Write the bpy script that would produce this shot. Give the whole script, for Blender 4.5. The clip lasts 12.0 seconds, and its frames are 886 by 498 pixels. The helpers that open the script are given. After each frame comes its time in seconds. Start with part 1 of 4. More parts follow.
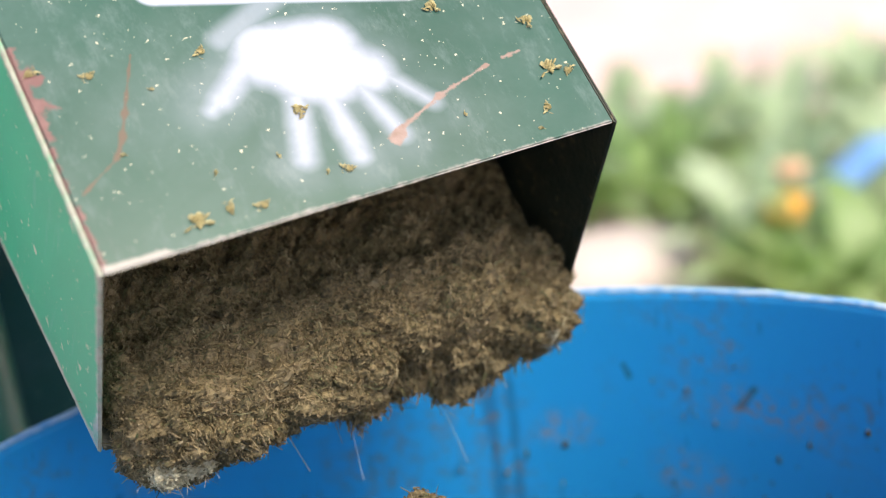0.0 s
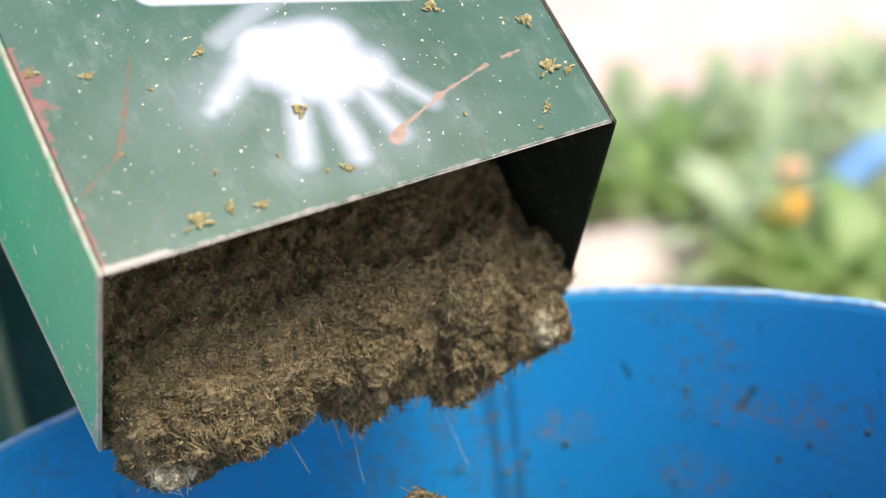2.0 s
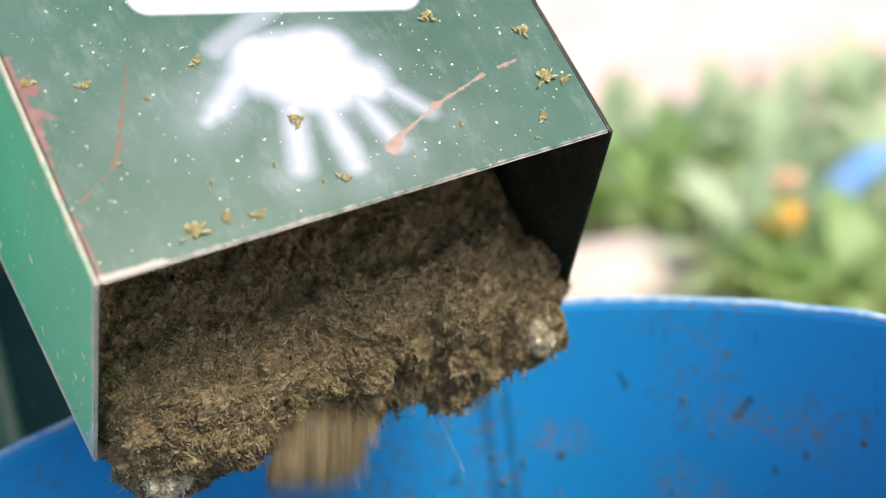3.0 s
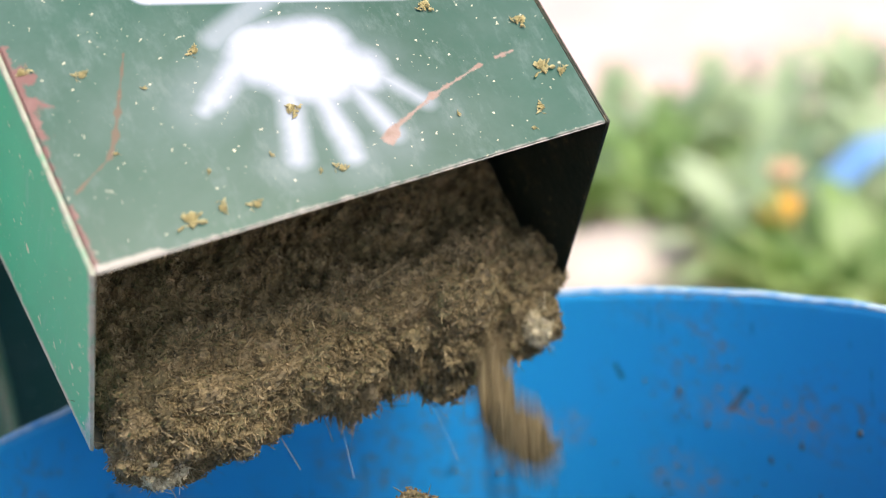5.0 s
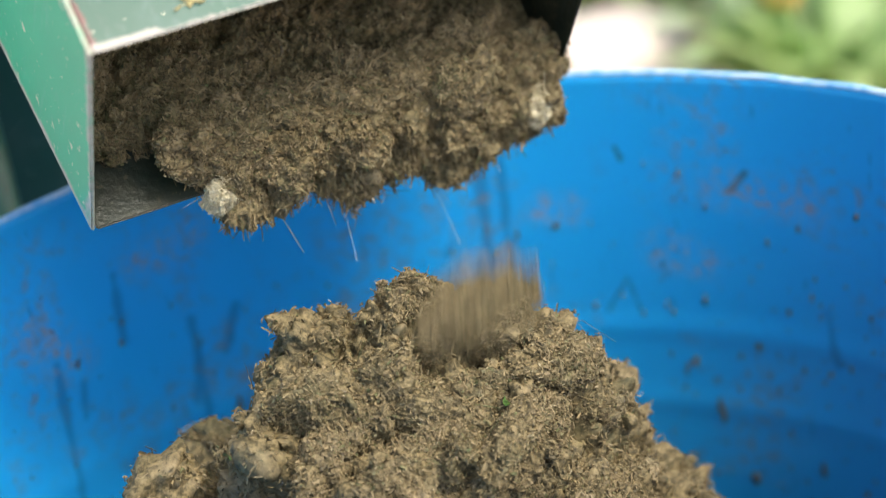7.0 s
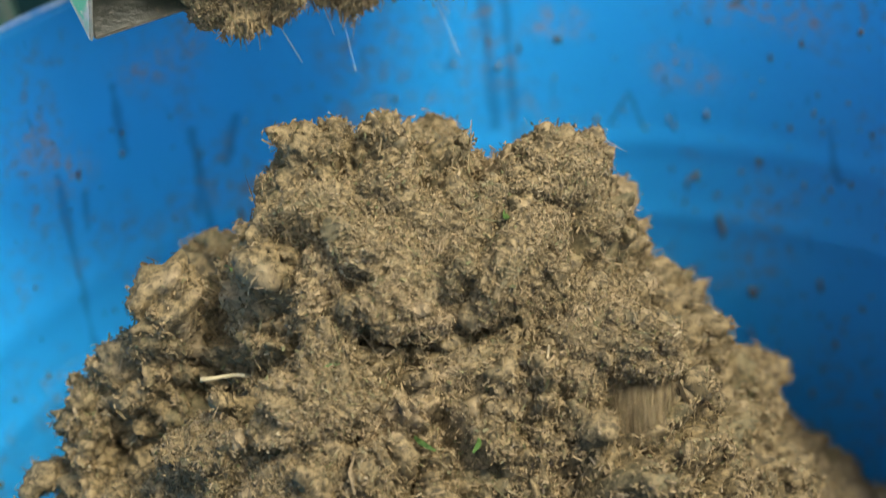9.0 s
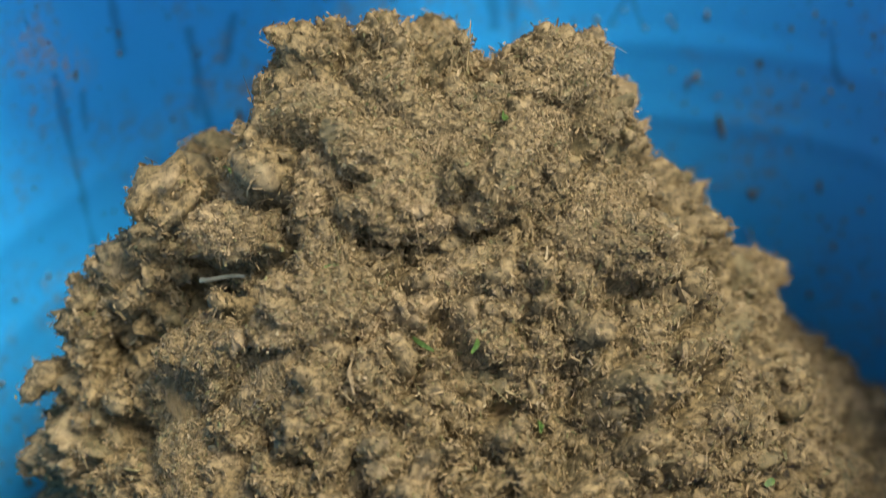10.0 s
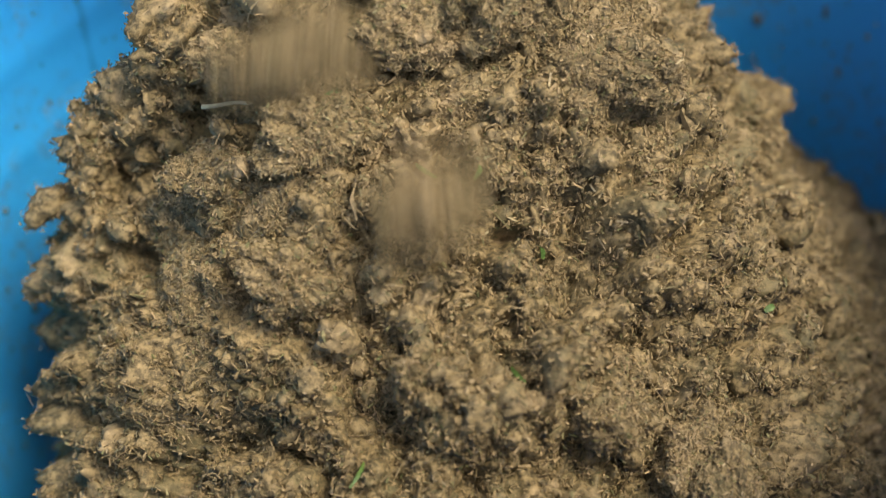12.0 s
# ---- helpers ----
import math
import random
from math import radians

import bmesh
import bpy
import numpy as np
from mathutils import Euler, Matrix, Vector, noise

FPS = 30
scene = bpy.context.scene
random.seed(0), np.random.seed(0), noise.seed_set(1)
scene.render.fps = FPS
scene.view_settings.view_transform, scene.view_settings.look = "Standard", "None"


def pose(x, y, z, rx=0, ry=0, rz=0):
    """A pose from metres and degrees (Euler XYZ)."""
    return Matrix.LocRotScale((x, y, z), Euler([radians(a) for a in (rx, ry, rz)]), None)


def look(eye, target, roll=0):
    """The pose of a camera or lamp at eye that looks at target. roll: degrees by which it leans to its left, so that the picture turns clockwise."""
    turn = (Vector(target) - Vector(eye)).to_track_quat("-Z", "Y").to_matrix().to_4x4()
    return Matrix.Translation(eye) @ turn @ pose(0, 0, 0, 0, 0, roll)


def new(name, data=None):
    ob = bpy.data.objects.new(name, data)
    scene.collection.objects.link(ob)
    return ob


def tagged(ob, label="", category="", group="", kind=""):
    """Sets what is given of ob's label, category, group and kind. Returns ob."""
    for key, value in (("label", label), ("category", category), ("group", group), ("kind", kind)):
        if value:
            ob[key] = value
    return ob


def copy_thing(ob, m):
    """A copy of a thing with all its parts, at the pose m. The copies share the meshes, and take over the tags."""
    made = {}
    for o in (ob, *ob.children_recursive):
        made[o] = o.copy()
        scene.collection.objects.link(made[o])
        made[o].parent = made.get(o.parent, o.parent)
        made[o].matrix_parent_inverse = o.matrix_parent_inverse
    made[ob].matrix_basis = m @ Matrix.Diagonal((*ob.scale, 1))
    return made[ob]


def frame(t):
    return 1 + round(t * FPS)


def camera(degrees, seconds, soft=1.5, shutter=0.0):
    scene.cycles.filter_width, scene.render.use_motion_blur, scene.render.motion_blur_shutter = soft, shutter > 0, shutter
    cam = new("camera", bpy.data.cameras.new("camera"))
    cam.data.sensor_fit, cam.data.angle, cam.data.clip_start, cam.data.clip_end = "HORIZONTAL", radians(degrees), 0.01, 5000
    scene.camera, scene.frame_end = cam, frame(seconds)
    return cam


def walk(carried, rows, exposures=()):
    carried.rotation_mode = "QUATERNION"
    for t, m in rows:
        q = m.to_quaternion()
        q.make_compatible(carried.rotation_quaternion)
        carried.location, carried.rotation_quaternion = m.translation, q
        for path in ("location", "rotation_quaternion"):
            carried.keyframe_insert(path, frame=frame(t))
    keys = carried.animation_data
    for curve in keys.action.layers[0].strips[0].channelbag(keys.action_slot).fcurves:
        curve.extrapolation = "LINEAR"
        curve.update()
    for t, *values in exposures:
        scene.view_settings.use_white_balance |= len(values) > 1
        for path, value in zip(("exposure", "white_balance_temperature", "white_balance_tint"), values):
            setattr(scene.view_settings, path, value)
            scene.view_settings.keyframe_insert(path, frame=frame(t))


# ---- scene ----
cam = camera(29.3, 12.0, 1.2, 0.5)
walk(cam, [
    (0.0, pose(0, 0, 0.91, 70.22, 7.48, -2.68)),
    (0.5, pose(0, 0, 0.91, 70.27, 7.52, -2.71)),
    (1.0, pose(0, 0, 0.91, 70.17, 7.40, -2.63)),
    (1.5, pose(0, 0, 0.91, 70.22, 7.42, -2.65)),
    (2.0, pose(0, 0, 0.91, 70.21, 7.53, -2.70)),
    (2.5, pose(0, 0, 0.91, 70.43, 7.38, -2.71)),
    (3.0, pose(0, 0, 0.91, 70.53, 7.40, -2.79)),
    (5.0, pose(0, 0, 0.91, 70.19, 7.27, -2.86)),
    (5.5, pose(0, 0, 0.91, 68.20, 7.38, -2.97)),
    (6.0, pose(0, 0, 0.91, 64.51, 7.12, -2.88)),
    (6.5, pose(0, 0, 0.91, 63.50, 7.03, -2.81)),
    (8.5, pose(0, 0, 0.91, 58.41, 6.77, -2.64)),
    (9.0, pose(0, 0, 0.91, 56.55, 6.68, -2.58)),
    (9.5, pose(0, 0, 0.91, 54.85, 6.62, -2.56)),
    (10.0, pose(0, 0, 0.91, 53.21, 6.58, -2.56)),
    (10.5, pose(0, 0, 0.91, 51.00, 6.55, -2.49)),
    (11.0, pose(0, 0, 0.91, 49.52, 6.51, -2.43)),
    (11.5, pose(0, 0, 0.91, 48.26, 6.53, -2.44)),
    (12.0, pose(0, 0, 0.91, 47.37, 6.63, -2.49)),
], exposures=[(0.0, 1.13, 7150, 8), (5.0, 1.13, 7150, 8), (6.0, 1.10, 6850, 2), (6.5, 1.26, 6900, 3), (8.5, 1.50, 7400, 4), (9.5, 1.42, 7500, 5), (10.5, 1.42, 7700, 7), (12.0, 1.52, 7900, 9)])
cam.data.dof.use_dof = True
cam.data.dof.focus_distance = 0.665
cam.data.dof.aperture_fstop = 4.6

# ---- light ----
world = bpy.data.worlds.new("world")
scene.world = world
world.use_nodes = True
wn = world.node_tree.nodes
sky = wn.new("ShaderNodeTexSky")
sky.sky_type, sky.sun_disc = "NISHITA", False
sky.sun_elevation, sky.sun_rotation = radians(56), radians(127)
sky.air_density, sky.dust_density = 1.0, 3.0
wn["Background"].inputs["Strength"].default_value = 0.138
world.node_tree.links.new(sky.outputs["Color"], wn["Background"].inputs["Color"])
sun = new("sun", bpy.data.lights.new("sun", "SUN"))
sun.data.energy, sun.data.angle, sun.data.color = 1.55, radians(20), (1.0, 0.95, 0.88)
sun.matrix_world = look((1.24, -0.92, 2.3), (0, 0, 0))


# ---- materials ----
class Nodes:
    """Small builder for node materials."""

    def __init__(self, name, roughness=0.6, metallic=0.0, specular=0.5):
        self.m = bpy.data.materials.new(name)
        self.m.use_nodes = True
        self.t = self.m.node_tree
        self.b = self.t.nodes["Principled BSDF"]
        self.b.inputs["Roughness"].default_value = roughness
        self.b.inputs["Metallic"].default_value = metallic
        self.b.inputs["Specular IOR Level"].default_value = specular

    def node(self, kind, **settings):
        n = self.t.nodes.new(kind)
        for key, value in settings.items():
            setattr(n, key, value)
        return n

    def put(self, socket, value):
        if isinstance(value, bpy.types.NodeSocket):
            self.t.links.new(value, socket)
        elif value is not None:
            socket.default_value = value

    def coords(self):
        return self.node("ShaderNodeTexCoord").outputs["Object"]

    def math(self, op, a, b=0.0, c=0.0, clamp=False):
        n = self.node("ShaderNodeMath", operation=op, use_clamp=clamp)
        for i, v in enumerate((a, b, c)):
            self.put(n.inputs[i], v)
        return n.outputs[0]

    def vmath(self, op, a, b=None, scale=None):
        n = self.node("ShaderNodeVectorMath", operation=op)
        self.put(n.inputs[0], a)
        if b is not None:
            self.put(n.inputs[1], b)
        if scale is not None:
            self.put(n.inputs["Scale"], scale)
        return n.outputs["Value"] if op in ("DOT_PRODUCT", "LENGTH", "DISTANCE") else n.outputs["Vector"]

    def noise(self, scale, detail=4.0, rough=0.55, at=None, distort=0.0):
        n = self.node("ShaderNodeTexNoise")
        self.put(n.inputs["Vector"], at if at is not None else self.coords())
        n.inputs["Scale"].default_value, n.inputs["Detail"].default_value = scale, detail
        n.inputs["Roughness"].default_value, n.inputs["Distortion"].default_value = rough, distort
        return n.outputs["Fac"]

    def ramp(self, value, lo, hi):
        n = self.node("ShaderNodeMapRange", interpolation_type="SMOOTHSTEP")
        self.put(n.inputs["Value"], value)
        n.inputs["From Min"].default_value, n.inputs["From Max"].default_value = lo, hi
        return n.outputs["Result"]

    def mix(self, fac, a, b):
        n = self.node("ShaderNodeMix", data_type="RGBA")
        self.put(n.inputs[0], fac)
        for socket, v in ((n.inputs[6], a), (n.inputs[7], b)):
            self.put(socket, (*v, 1) if isinstance(v, tuple) else v)
        return n.outputs[2]

    def strokes(self, at, segments, blend=0.006):
        """Distance to the nearest of some thick segments (x0, y0, x1, y1, radius)."""
        best = None
        for x0, y0, x1, y1, r in segments:
            a, ab = (x0, y0, 0), (x1 - x0, y1 - y0, 0)
            pa = self.vmath("SUBTRACT", at, a)
            h = self.math("DIVIDE", self.vmath("DOT_PRODUCT", pa, ab), ab[0] ** 2 + ab[1] ** 2 + 1e-9, clamp=True)
            d = self.math("SUBTRACT", self.vmath("LENGTH", self.vmath("SUBTRACT", pa, self.vmath("SCALE", ab, scale=h))), r)
            best = d if best is None else self.math("SMOOTH_MIN", best, d, blend)
        return best

    def done(self, colour, rough=None, bump=None, strength=0.3, distance=0.001):
        self.put(self.b.inputs["Base Color"], (*colour, 1) if isinstance(colour, tuple) else colour)
        if rough is not None:
            self.put(self.b.inputs["Roughness"], rough)
        if bump is not None:
            n = self.node("ShaderNodeBump")
            n.inputs["Strength"].default_value, n.inputs["Distance"].default_value = strength, distance
            self.put(n.inputs["Height"], bump)
            self.put(self.b.inputs["Normal"], n.outputs["Normal"])
        return self.m


def green_paint(name, stencil=False, tone=(0.012, 0.115, 0.062), dust=0.25, edges=(), gloss=0.5):
    k = Nodes(name, 0.3, 0.0, gloss)
    at = k.coords()
    colour = k.mix(k.noise(9, 5), tone, tuple(c * 1.7 for c in tone))
    # rubbed, dusty film and pale specks
    film = k.math("MULTIPLY", k.ramp(k.noise(14, 6, 0.65, distort=0.15), 0.35, 0.75), dust)
    colour = k.mix(film, colour, (0.17, 0.225, 0.235))
    rub = k.math("MULTIPLY", k.ramp(k.noise(85, 6, 0.72, at=k.vmath("MULTIPLY", at, (1.0, 0.45, 1.0))), 0.50, 0.72), dust)
    colour = k.mix(rub, colour, (0.20, 0.25, 0.26))
    specks = k.math("MAXIMUM", k.ramp(k.noise(420, 2, 0.5), 0.70, 0.75), k.ramp(k.noise(170, 3, 0.6), 0.655 if edges else 0.73, 0.70 if edges else 0.765))
    colour = k.mix(k.math("MULTIPLY", specks, 0.85), colour, (0.62, 0.60, 0.45))
    rough = k.math("ADD", 0.28, k.math("MULTIPLY", film, 0.6))
    if edges:
        sep = k.node("ShaderNodeSeparateXYZ")
        k.put(sep.inputs[0], at)
        com = k.node("ShaderNodeCombineXYZ")
        k.put(com.inputs[0], sep.outputs[1]), k.put(com.inputs[1], sep.outputs[2])
        worn = k.strokes(com.outputs[0], edges)
        worn = k.math("ADD", worn, k.math("MULTIPLY", k.math("SUBTRACT", k.noise(110, 6, 0.75), 0.5), 0.012))
        colour = k.mix(k.math("MULTIPLY", k.ramp(worn, 0.0026, -0.0014), 0.85), colour, k.mix(k.noise(240, 4), (0.30, 0.19, 0.16), (0.66, 0.64, 0.58)))
        streak = k.ramp(k.noise(60, 4, 0.6, at=k.vmath("MULTIPLY", com.outputs[0], (2.6, 0.35, 1))), 0.56, 0.74)
        colour = k.mix(k.math("MULTIPLY", streak, 0.55), colour, (0.10, 0.44, 0.30))
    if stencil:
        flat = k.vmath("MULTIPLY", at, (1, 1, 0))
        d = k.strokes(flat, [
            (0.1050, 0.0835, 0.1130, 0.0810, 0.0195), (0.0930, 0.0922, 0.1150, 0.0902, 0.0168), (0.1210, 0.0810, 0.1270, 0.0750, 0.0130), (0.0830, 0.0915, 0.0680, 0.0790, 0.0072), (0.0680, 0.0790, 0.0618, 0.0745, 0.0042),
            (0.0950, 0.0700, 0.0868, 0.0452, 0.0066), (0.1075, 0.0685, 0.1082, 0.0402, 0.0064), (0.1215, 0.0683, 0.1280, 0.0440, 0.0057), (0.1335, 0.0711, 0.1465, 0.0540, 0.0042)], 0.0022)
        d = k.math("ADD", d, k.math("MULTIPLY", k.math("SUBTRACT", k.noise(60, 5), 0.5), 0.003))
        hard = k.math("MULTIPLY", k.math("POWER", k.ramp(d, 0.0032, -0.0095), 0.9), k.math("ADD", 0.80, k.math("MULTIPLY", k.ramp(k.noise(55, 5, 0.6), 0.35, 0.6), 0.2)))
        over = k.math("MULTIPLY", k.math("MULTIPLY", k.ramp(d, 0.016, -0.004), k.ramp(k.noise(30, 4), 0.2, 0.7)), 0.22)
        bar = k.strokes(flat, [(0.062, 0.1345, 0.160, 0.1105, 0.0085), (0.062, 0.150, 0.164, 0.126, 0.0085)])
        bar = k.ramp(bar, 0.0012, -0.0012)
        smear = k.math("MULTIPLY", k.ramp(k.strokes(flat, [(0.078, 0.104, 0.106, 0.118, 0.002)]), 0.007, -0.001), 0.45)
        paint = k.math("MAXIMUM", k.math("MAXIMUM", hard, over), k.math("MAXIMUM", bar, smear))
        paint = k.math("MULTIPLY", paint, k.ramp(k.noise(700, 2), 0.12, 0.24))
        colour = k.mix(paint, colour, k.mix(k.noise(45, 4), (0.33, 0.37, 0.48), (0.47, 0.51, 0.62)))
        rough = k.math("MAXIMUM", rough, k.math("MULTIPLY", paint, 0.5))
        # scratches down to primer, and a chipped corner
        scratch = k.strokes(flat, [(0.1245, 0.0425, 0.1270, 0.0440, 0.0024), (0.128, 0.046, 0.150, 0.0560, 0.0004), (0.150, 0.0560, 0.176, 0.0640, 0.0003),
                                   (0.184, 0.0655, 0.192, 0.0665, 0.0004)])
        scratch = k.math("ADD", scratch, k.math("MULTIPLY", k.math("SUBTRACT", k.noise(260, 5, 0.7), 0.5), 0.0042))
        colour = k.mix(k.ramp(scratch, 0.0008, -0.0004), colour, k.mix(k.noise(260, 4), (0.16, 0.085, 0.06), (0.36, 0.27, 0.25)))
        squig = k.strokes(flat, [(0.0425, 0.107, 0.031, 0.083, 0.0), (0.031, 0.083, 0.0265, 0.0735, 0.0), (0.0265, 0.0735, 0.0215, 0.0655, 0.0), (0.0215, 0.0655, 0.0045, 0.0545, 0.0)])
        squig = k.math("ADD", squig, k.math("MULTIPLY", k.math("SUBTRACT", k.noise(160, 4), 0.5), 0.0026))
        colour = k.mix(k.math("MULTIPLY", k.ramp(squig, 0.0009, 0.0), 0.9), colour, (0.10, 0.062, 0.040))
        chip = k.strokes(flat, [(0.0005, 0.120, 0.0015, 0.080, 0.0015), (0.0, 0.099, 0.009, 0.092, 0.0012), (0.002, 0.110, 0.006, 0.104, 0.001), (0.0, 0.108, 0.004, 0.110, 0.002), (0.0, 0.075, 0.0005, 0.022, 0.0004)])
        chip = k.math("ADD", chip, k.math("MULTIPLY", k.math("SUBTRACT", k.noise(120, 5, 0.7), 0.5), 0.012))
        colour = k.mix(k.ramp(chip, 0.0012, -0.0004), colour, k.mix(k.noise(200, 4), (0.09, 0.026, 0.028), (0.22, 0.115, 0.11)))
        lip = k.strokes(flat, [(0.0, 0.0222, 0.216, 0.0236, 0.0006), (0.0, 0.0235, 0.022, 0.0225, 0.0016)])
        lip = k.math("ADD", lip, k.math("MULTIPLY", k.math("SUBTRACT", k.noise(130, 5, 0.7), 0.5), 0.006))
        colour = k.mix(k.math("MULTIPLY", k.ramp(lip, 0.0012, -0.0010), 0.65), colour, (0.48, 0.42, 0.40))
    return k.done(colour, rough, k.noise(900, 3), 0.08, 0.0004)


def blue_plastic():
    k = Nodes("blue_plastic", 0.38)
    at = k.coords()
    sep = k.node("ShaderNodeSeparateXYZ")
    k.put(sep.inputs[0], at)
    turn = k.math("MULTIPLY", k.math("ARCTAN2", sep.outputs[0], sep.outputs[1]), 0.2790)
    com = k.node("ShaderNodeCombineXYZ")
    k.put(com.inputs[0], turn), k.put(com.inputs[1], sep.outputs[2])
    flat = com.outputs[0]
    colour = k.mix(k.noise(7, 5), (0.006, 0.300, 0.710), (0.010, 0.345, 0.790))
    # run-down juice, dark and thin
    runs = k.strokes(flat, [(0.010, -0.01, 0.009, -0.13, 0.0022), (0.0215, -0.02, 0.018, -0.16, 0.0016), (-0.185, -0.05, -0.187, -0.085, 0.0012),
                            (-0.225, -0.08, -0.232, -0.20, 0.0010), (-0.150, -0.09, -0.152, -0.17, 0.0012), (0.185, -0.122, 0.190, -0.151, 0.0010),
                            (-0.1256, -0.091, -0.1354, -0.1137, 0.0012), (-0.2134, -0.096, -0.2165, -0.114, 0.0006), (-0.1513, -0.117, -0.1567, -0.135, 0.0010), (-0.2017, -0.1088, -0.2032, -0.1211, 0.0004), (-0.0121, -0.0925, -0.0084, -0.0865, 0.0012)])
    runs = k.math("ADD", runs, k.math("MULTIPLY", k.math("SUBTRACT", k.noise(45, 5), 0.5), 0.008))
    colour = k.mix(k.math("MULTIPLY", k.ramp(runs, 0.0028, -0.001), 0.42), colour, (0.006, 0.05, 0.14))
    tall = k.vmath("MULTIPLY", flat, (1.0, 0.16, 1.0))
    thin = k.ramp(k.noise(210, 3, 0.5, at=tall), 0.66, 0.74)
    colour = k.mix(k.math("MULTIPLY", thin, 0.35), colour, (0.02, 0.07, 0.11))
    # smears that flying scraps left
    smear = k.strokes(flat, [(0.1363, -0.061, 0.1440, -0.0510, 0.0016), (0.0684, -0.1341, 0.0804, -0.1138, 0.0001), (0.0804, -0.1138, 0.0863, -0.1340, 0.0002), (0.0791, -0.0396, 0.0815, -0.0459, 0.0010)], 0.001)
    smear = k.math("ADD", smear, k.math("MULTIPLY", k.math("SUBTRACT", k.noise(160, 4), 0.5), 0.0030))
    colour = k.mix(k.math("MULTIPLY", k.ramp(smear, 0.0012, -0.0006), 0.7), colour, (0.020, 0.085, 0.095))
    # scuffs and dried splashes in patches
    patch = k.ramp(k.noise(13, 4, 0.6), 0.46, 0.66)
    scuff = k.math("MULTIPLY", patch, k.ramp(k.noise(150, 5, 0.7), 0.46, 0.66))
    colour = k.mix(k.math("MULTIPLY", scuff, 0.6), colour, (0.17, 0.15, 0.11))
    rubbed = k.strokes(flat, [(-0.2313, -0.0584, -0.2149, -0.0826, 0.006), (0.040, -0.073, 0.052, -0.073, 0.004), (0.100, -0.0966, 0.1195, -0.1023, 0.005), (0.130, -0.060, 0.175, -0.066, 0.005), (-0.060, -0.124, -0.050, -0.122, 0.004), (-0.170, -0.050, -0.140, -0.046, 0.004)])
    rubbed = k.math("MULTIPLY", k.ramp(rubbed, 0.012, -0.006), k.ramp(k.noise(230, 5, 0.7), 0.46, 0.62))
    colour = k.mix(k.math("MULTIPLY", rubbed, 0.75), colour, (0.26, 0.20, 0.17))
    rough = k.math("ADD", 0.24, k.math("MULTIPLY", k.noise(30, 5), 0.14))
    return k.done(colour, rough, k.noise(60, 5), 0.10, 0.002)


def pulp(name, chips):
    """Wet fodder: the felted mass, or the loose chips on it, each of its own shade."""
    k = Nodes(name, 0.6)
    own = k.node("ShaderNodeObjectInfo").outputs["Random"]
    shift = k.node("ShaderNodeCombineXYZ")
    k.put(shift.inputs[0], k.math("MULTIPLY", own, 7.0)), k.put(shift.inputs[1], k.math("MULTIPLY", own, 3.0))
    at = k.vmath("ADD", k.coords(), shift.outputs[0])
    colour = k.mix(k.ramp(k.noise(300, 5, 0.7, at=at), 0.36, 0.64), (0.046, 0.037, 0.018), (0.222, 0.170, 0.087))
    # greener and paler drifts, a few centimetres across
    colour = k.mix(k.math("MULTIPLY", k.ramp(k.noise(42, 4, 0.6, at=at), 0.50, 0.66), 0.55), colour, (0.088, 0.084, 0.044))
    colour = k.mix(k.math("MULTIPLY", k.ramp(k.noise(27, 4, 0.6, at=k.vmath("ADD", at, (3, 5, 1))), 0.52, 0.70), 0.45), colour, (0.36, 0.275, 0.165))
    if chips:
        rnd = k.node("ShaderNodeNewGeometry").outputs["Random Per Island"]
        tint = k.node("ShaderNodeValToRGB")
        k.put(tint.inputs[0], rnd)
        stops = [(0.0, (0.045, 0.036, 0.018)), (0.16, (0.135, 0.100, 0.050)), (0.45, (0.250, 0.184, 0.098)), (0.78, (0.345, 0.262, 0.154)), (0.87, (0.17, 0.14, 0.07)), (0.93, (0.090, 0.125, 0.045)), (0.98, (0.50, 0.41, 0.27)), (1.0, (0.06, 0.05, 0.03))]
        while len(tint.color_ramp.elements) < len(stops):
            tint.color_ramp.elements.new(0.5)
        for e, (p, c) in zip(tint.color_ramp.elements, stops):
            e.position, e.color = p, (*c, 1)
        colour = k.mix(0.5, colour, tint.outputs[0])
    else:
        pits = k.ramp(k.noise(520, 3, 0.6, at=at), 0.60, 0.70)
        colour = k.mix(k.math("MULTIPLY", pits, 0.7), colour, (0.030, 0.026, 0.015))
    k.b.inputs["Specular IOR Level"].default_value = 0.3
    rough = k.math("ADD", 0.45, k.math("MULTIPLY", k.noise(340, 3), 0.45))
    return k.done(colour, rough, k.noise(900, 4, 0.7), 0.6, 0.0008)


def dark_flecked_paint():
    """Near-black green paint for the inside of the chute, flecked with stuck crumbs."""
    k = Nodes("flecked_dark_green_paint", 0.4)
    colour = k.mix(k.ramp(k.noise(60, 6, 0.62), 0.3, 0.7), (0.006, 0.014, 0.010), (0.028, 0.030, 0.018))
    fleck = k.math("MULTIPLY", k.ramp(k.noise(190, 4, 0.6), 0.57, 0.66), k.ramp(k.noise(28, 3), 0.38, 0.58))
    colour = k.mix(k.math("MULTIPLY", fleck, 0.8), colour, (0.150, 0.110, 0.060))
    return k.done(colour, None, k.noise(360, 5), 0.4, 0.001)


def simple(name, lo, hi, scale, roughness=0.6, bump=0.2, distance=0.002, metallic=0.0):
    k = Nodes(name, roughness, metallic)
    return k.done(k.mix(k.ramp(k.noise(scale, 6, 0.62), 0.3, 0.7), lo, hi), None, k.noise(scale * 6, 5), bump, distance)


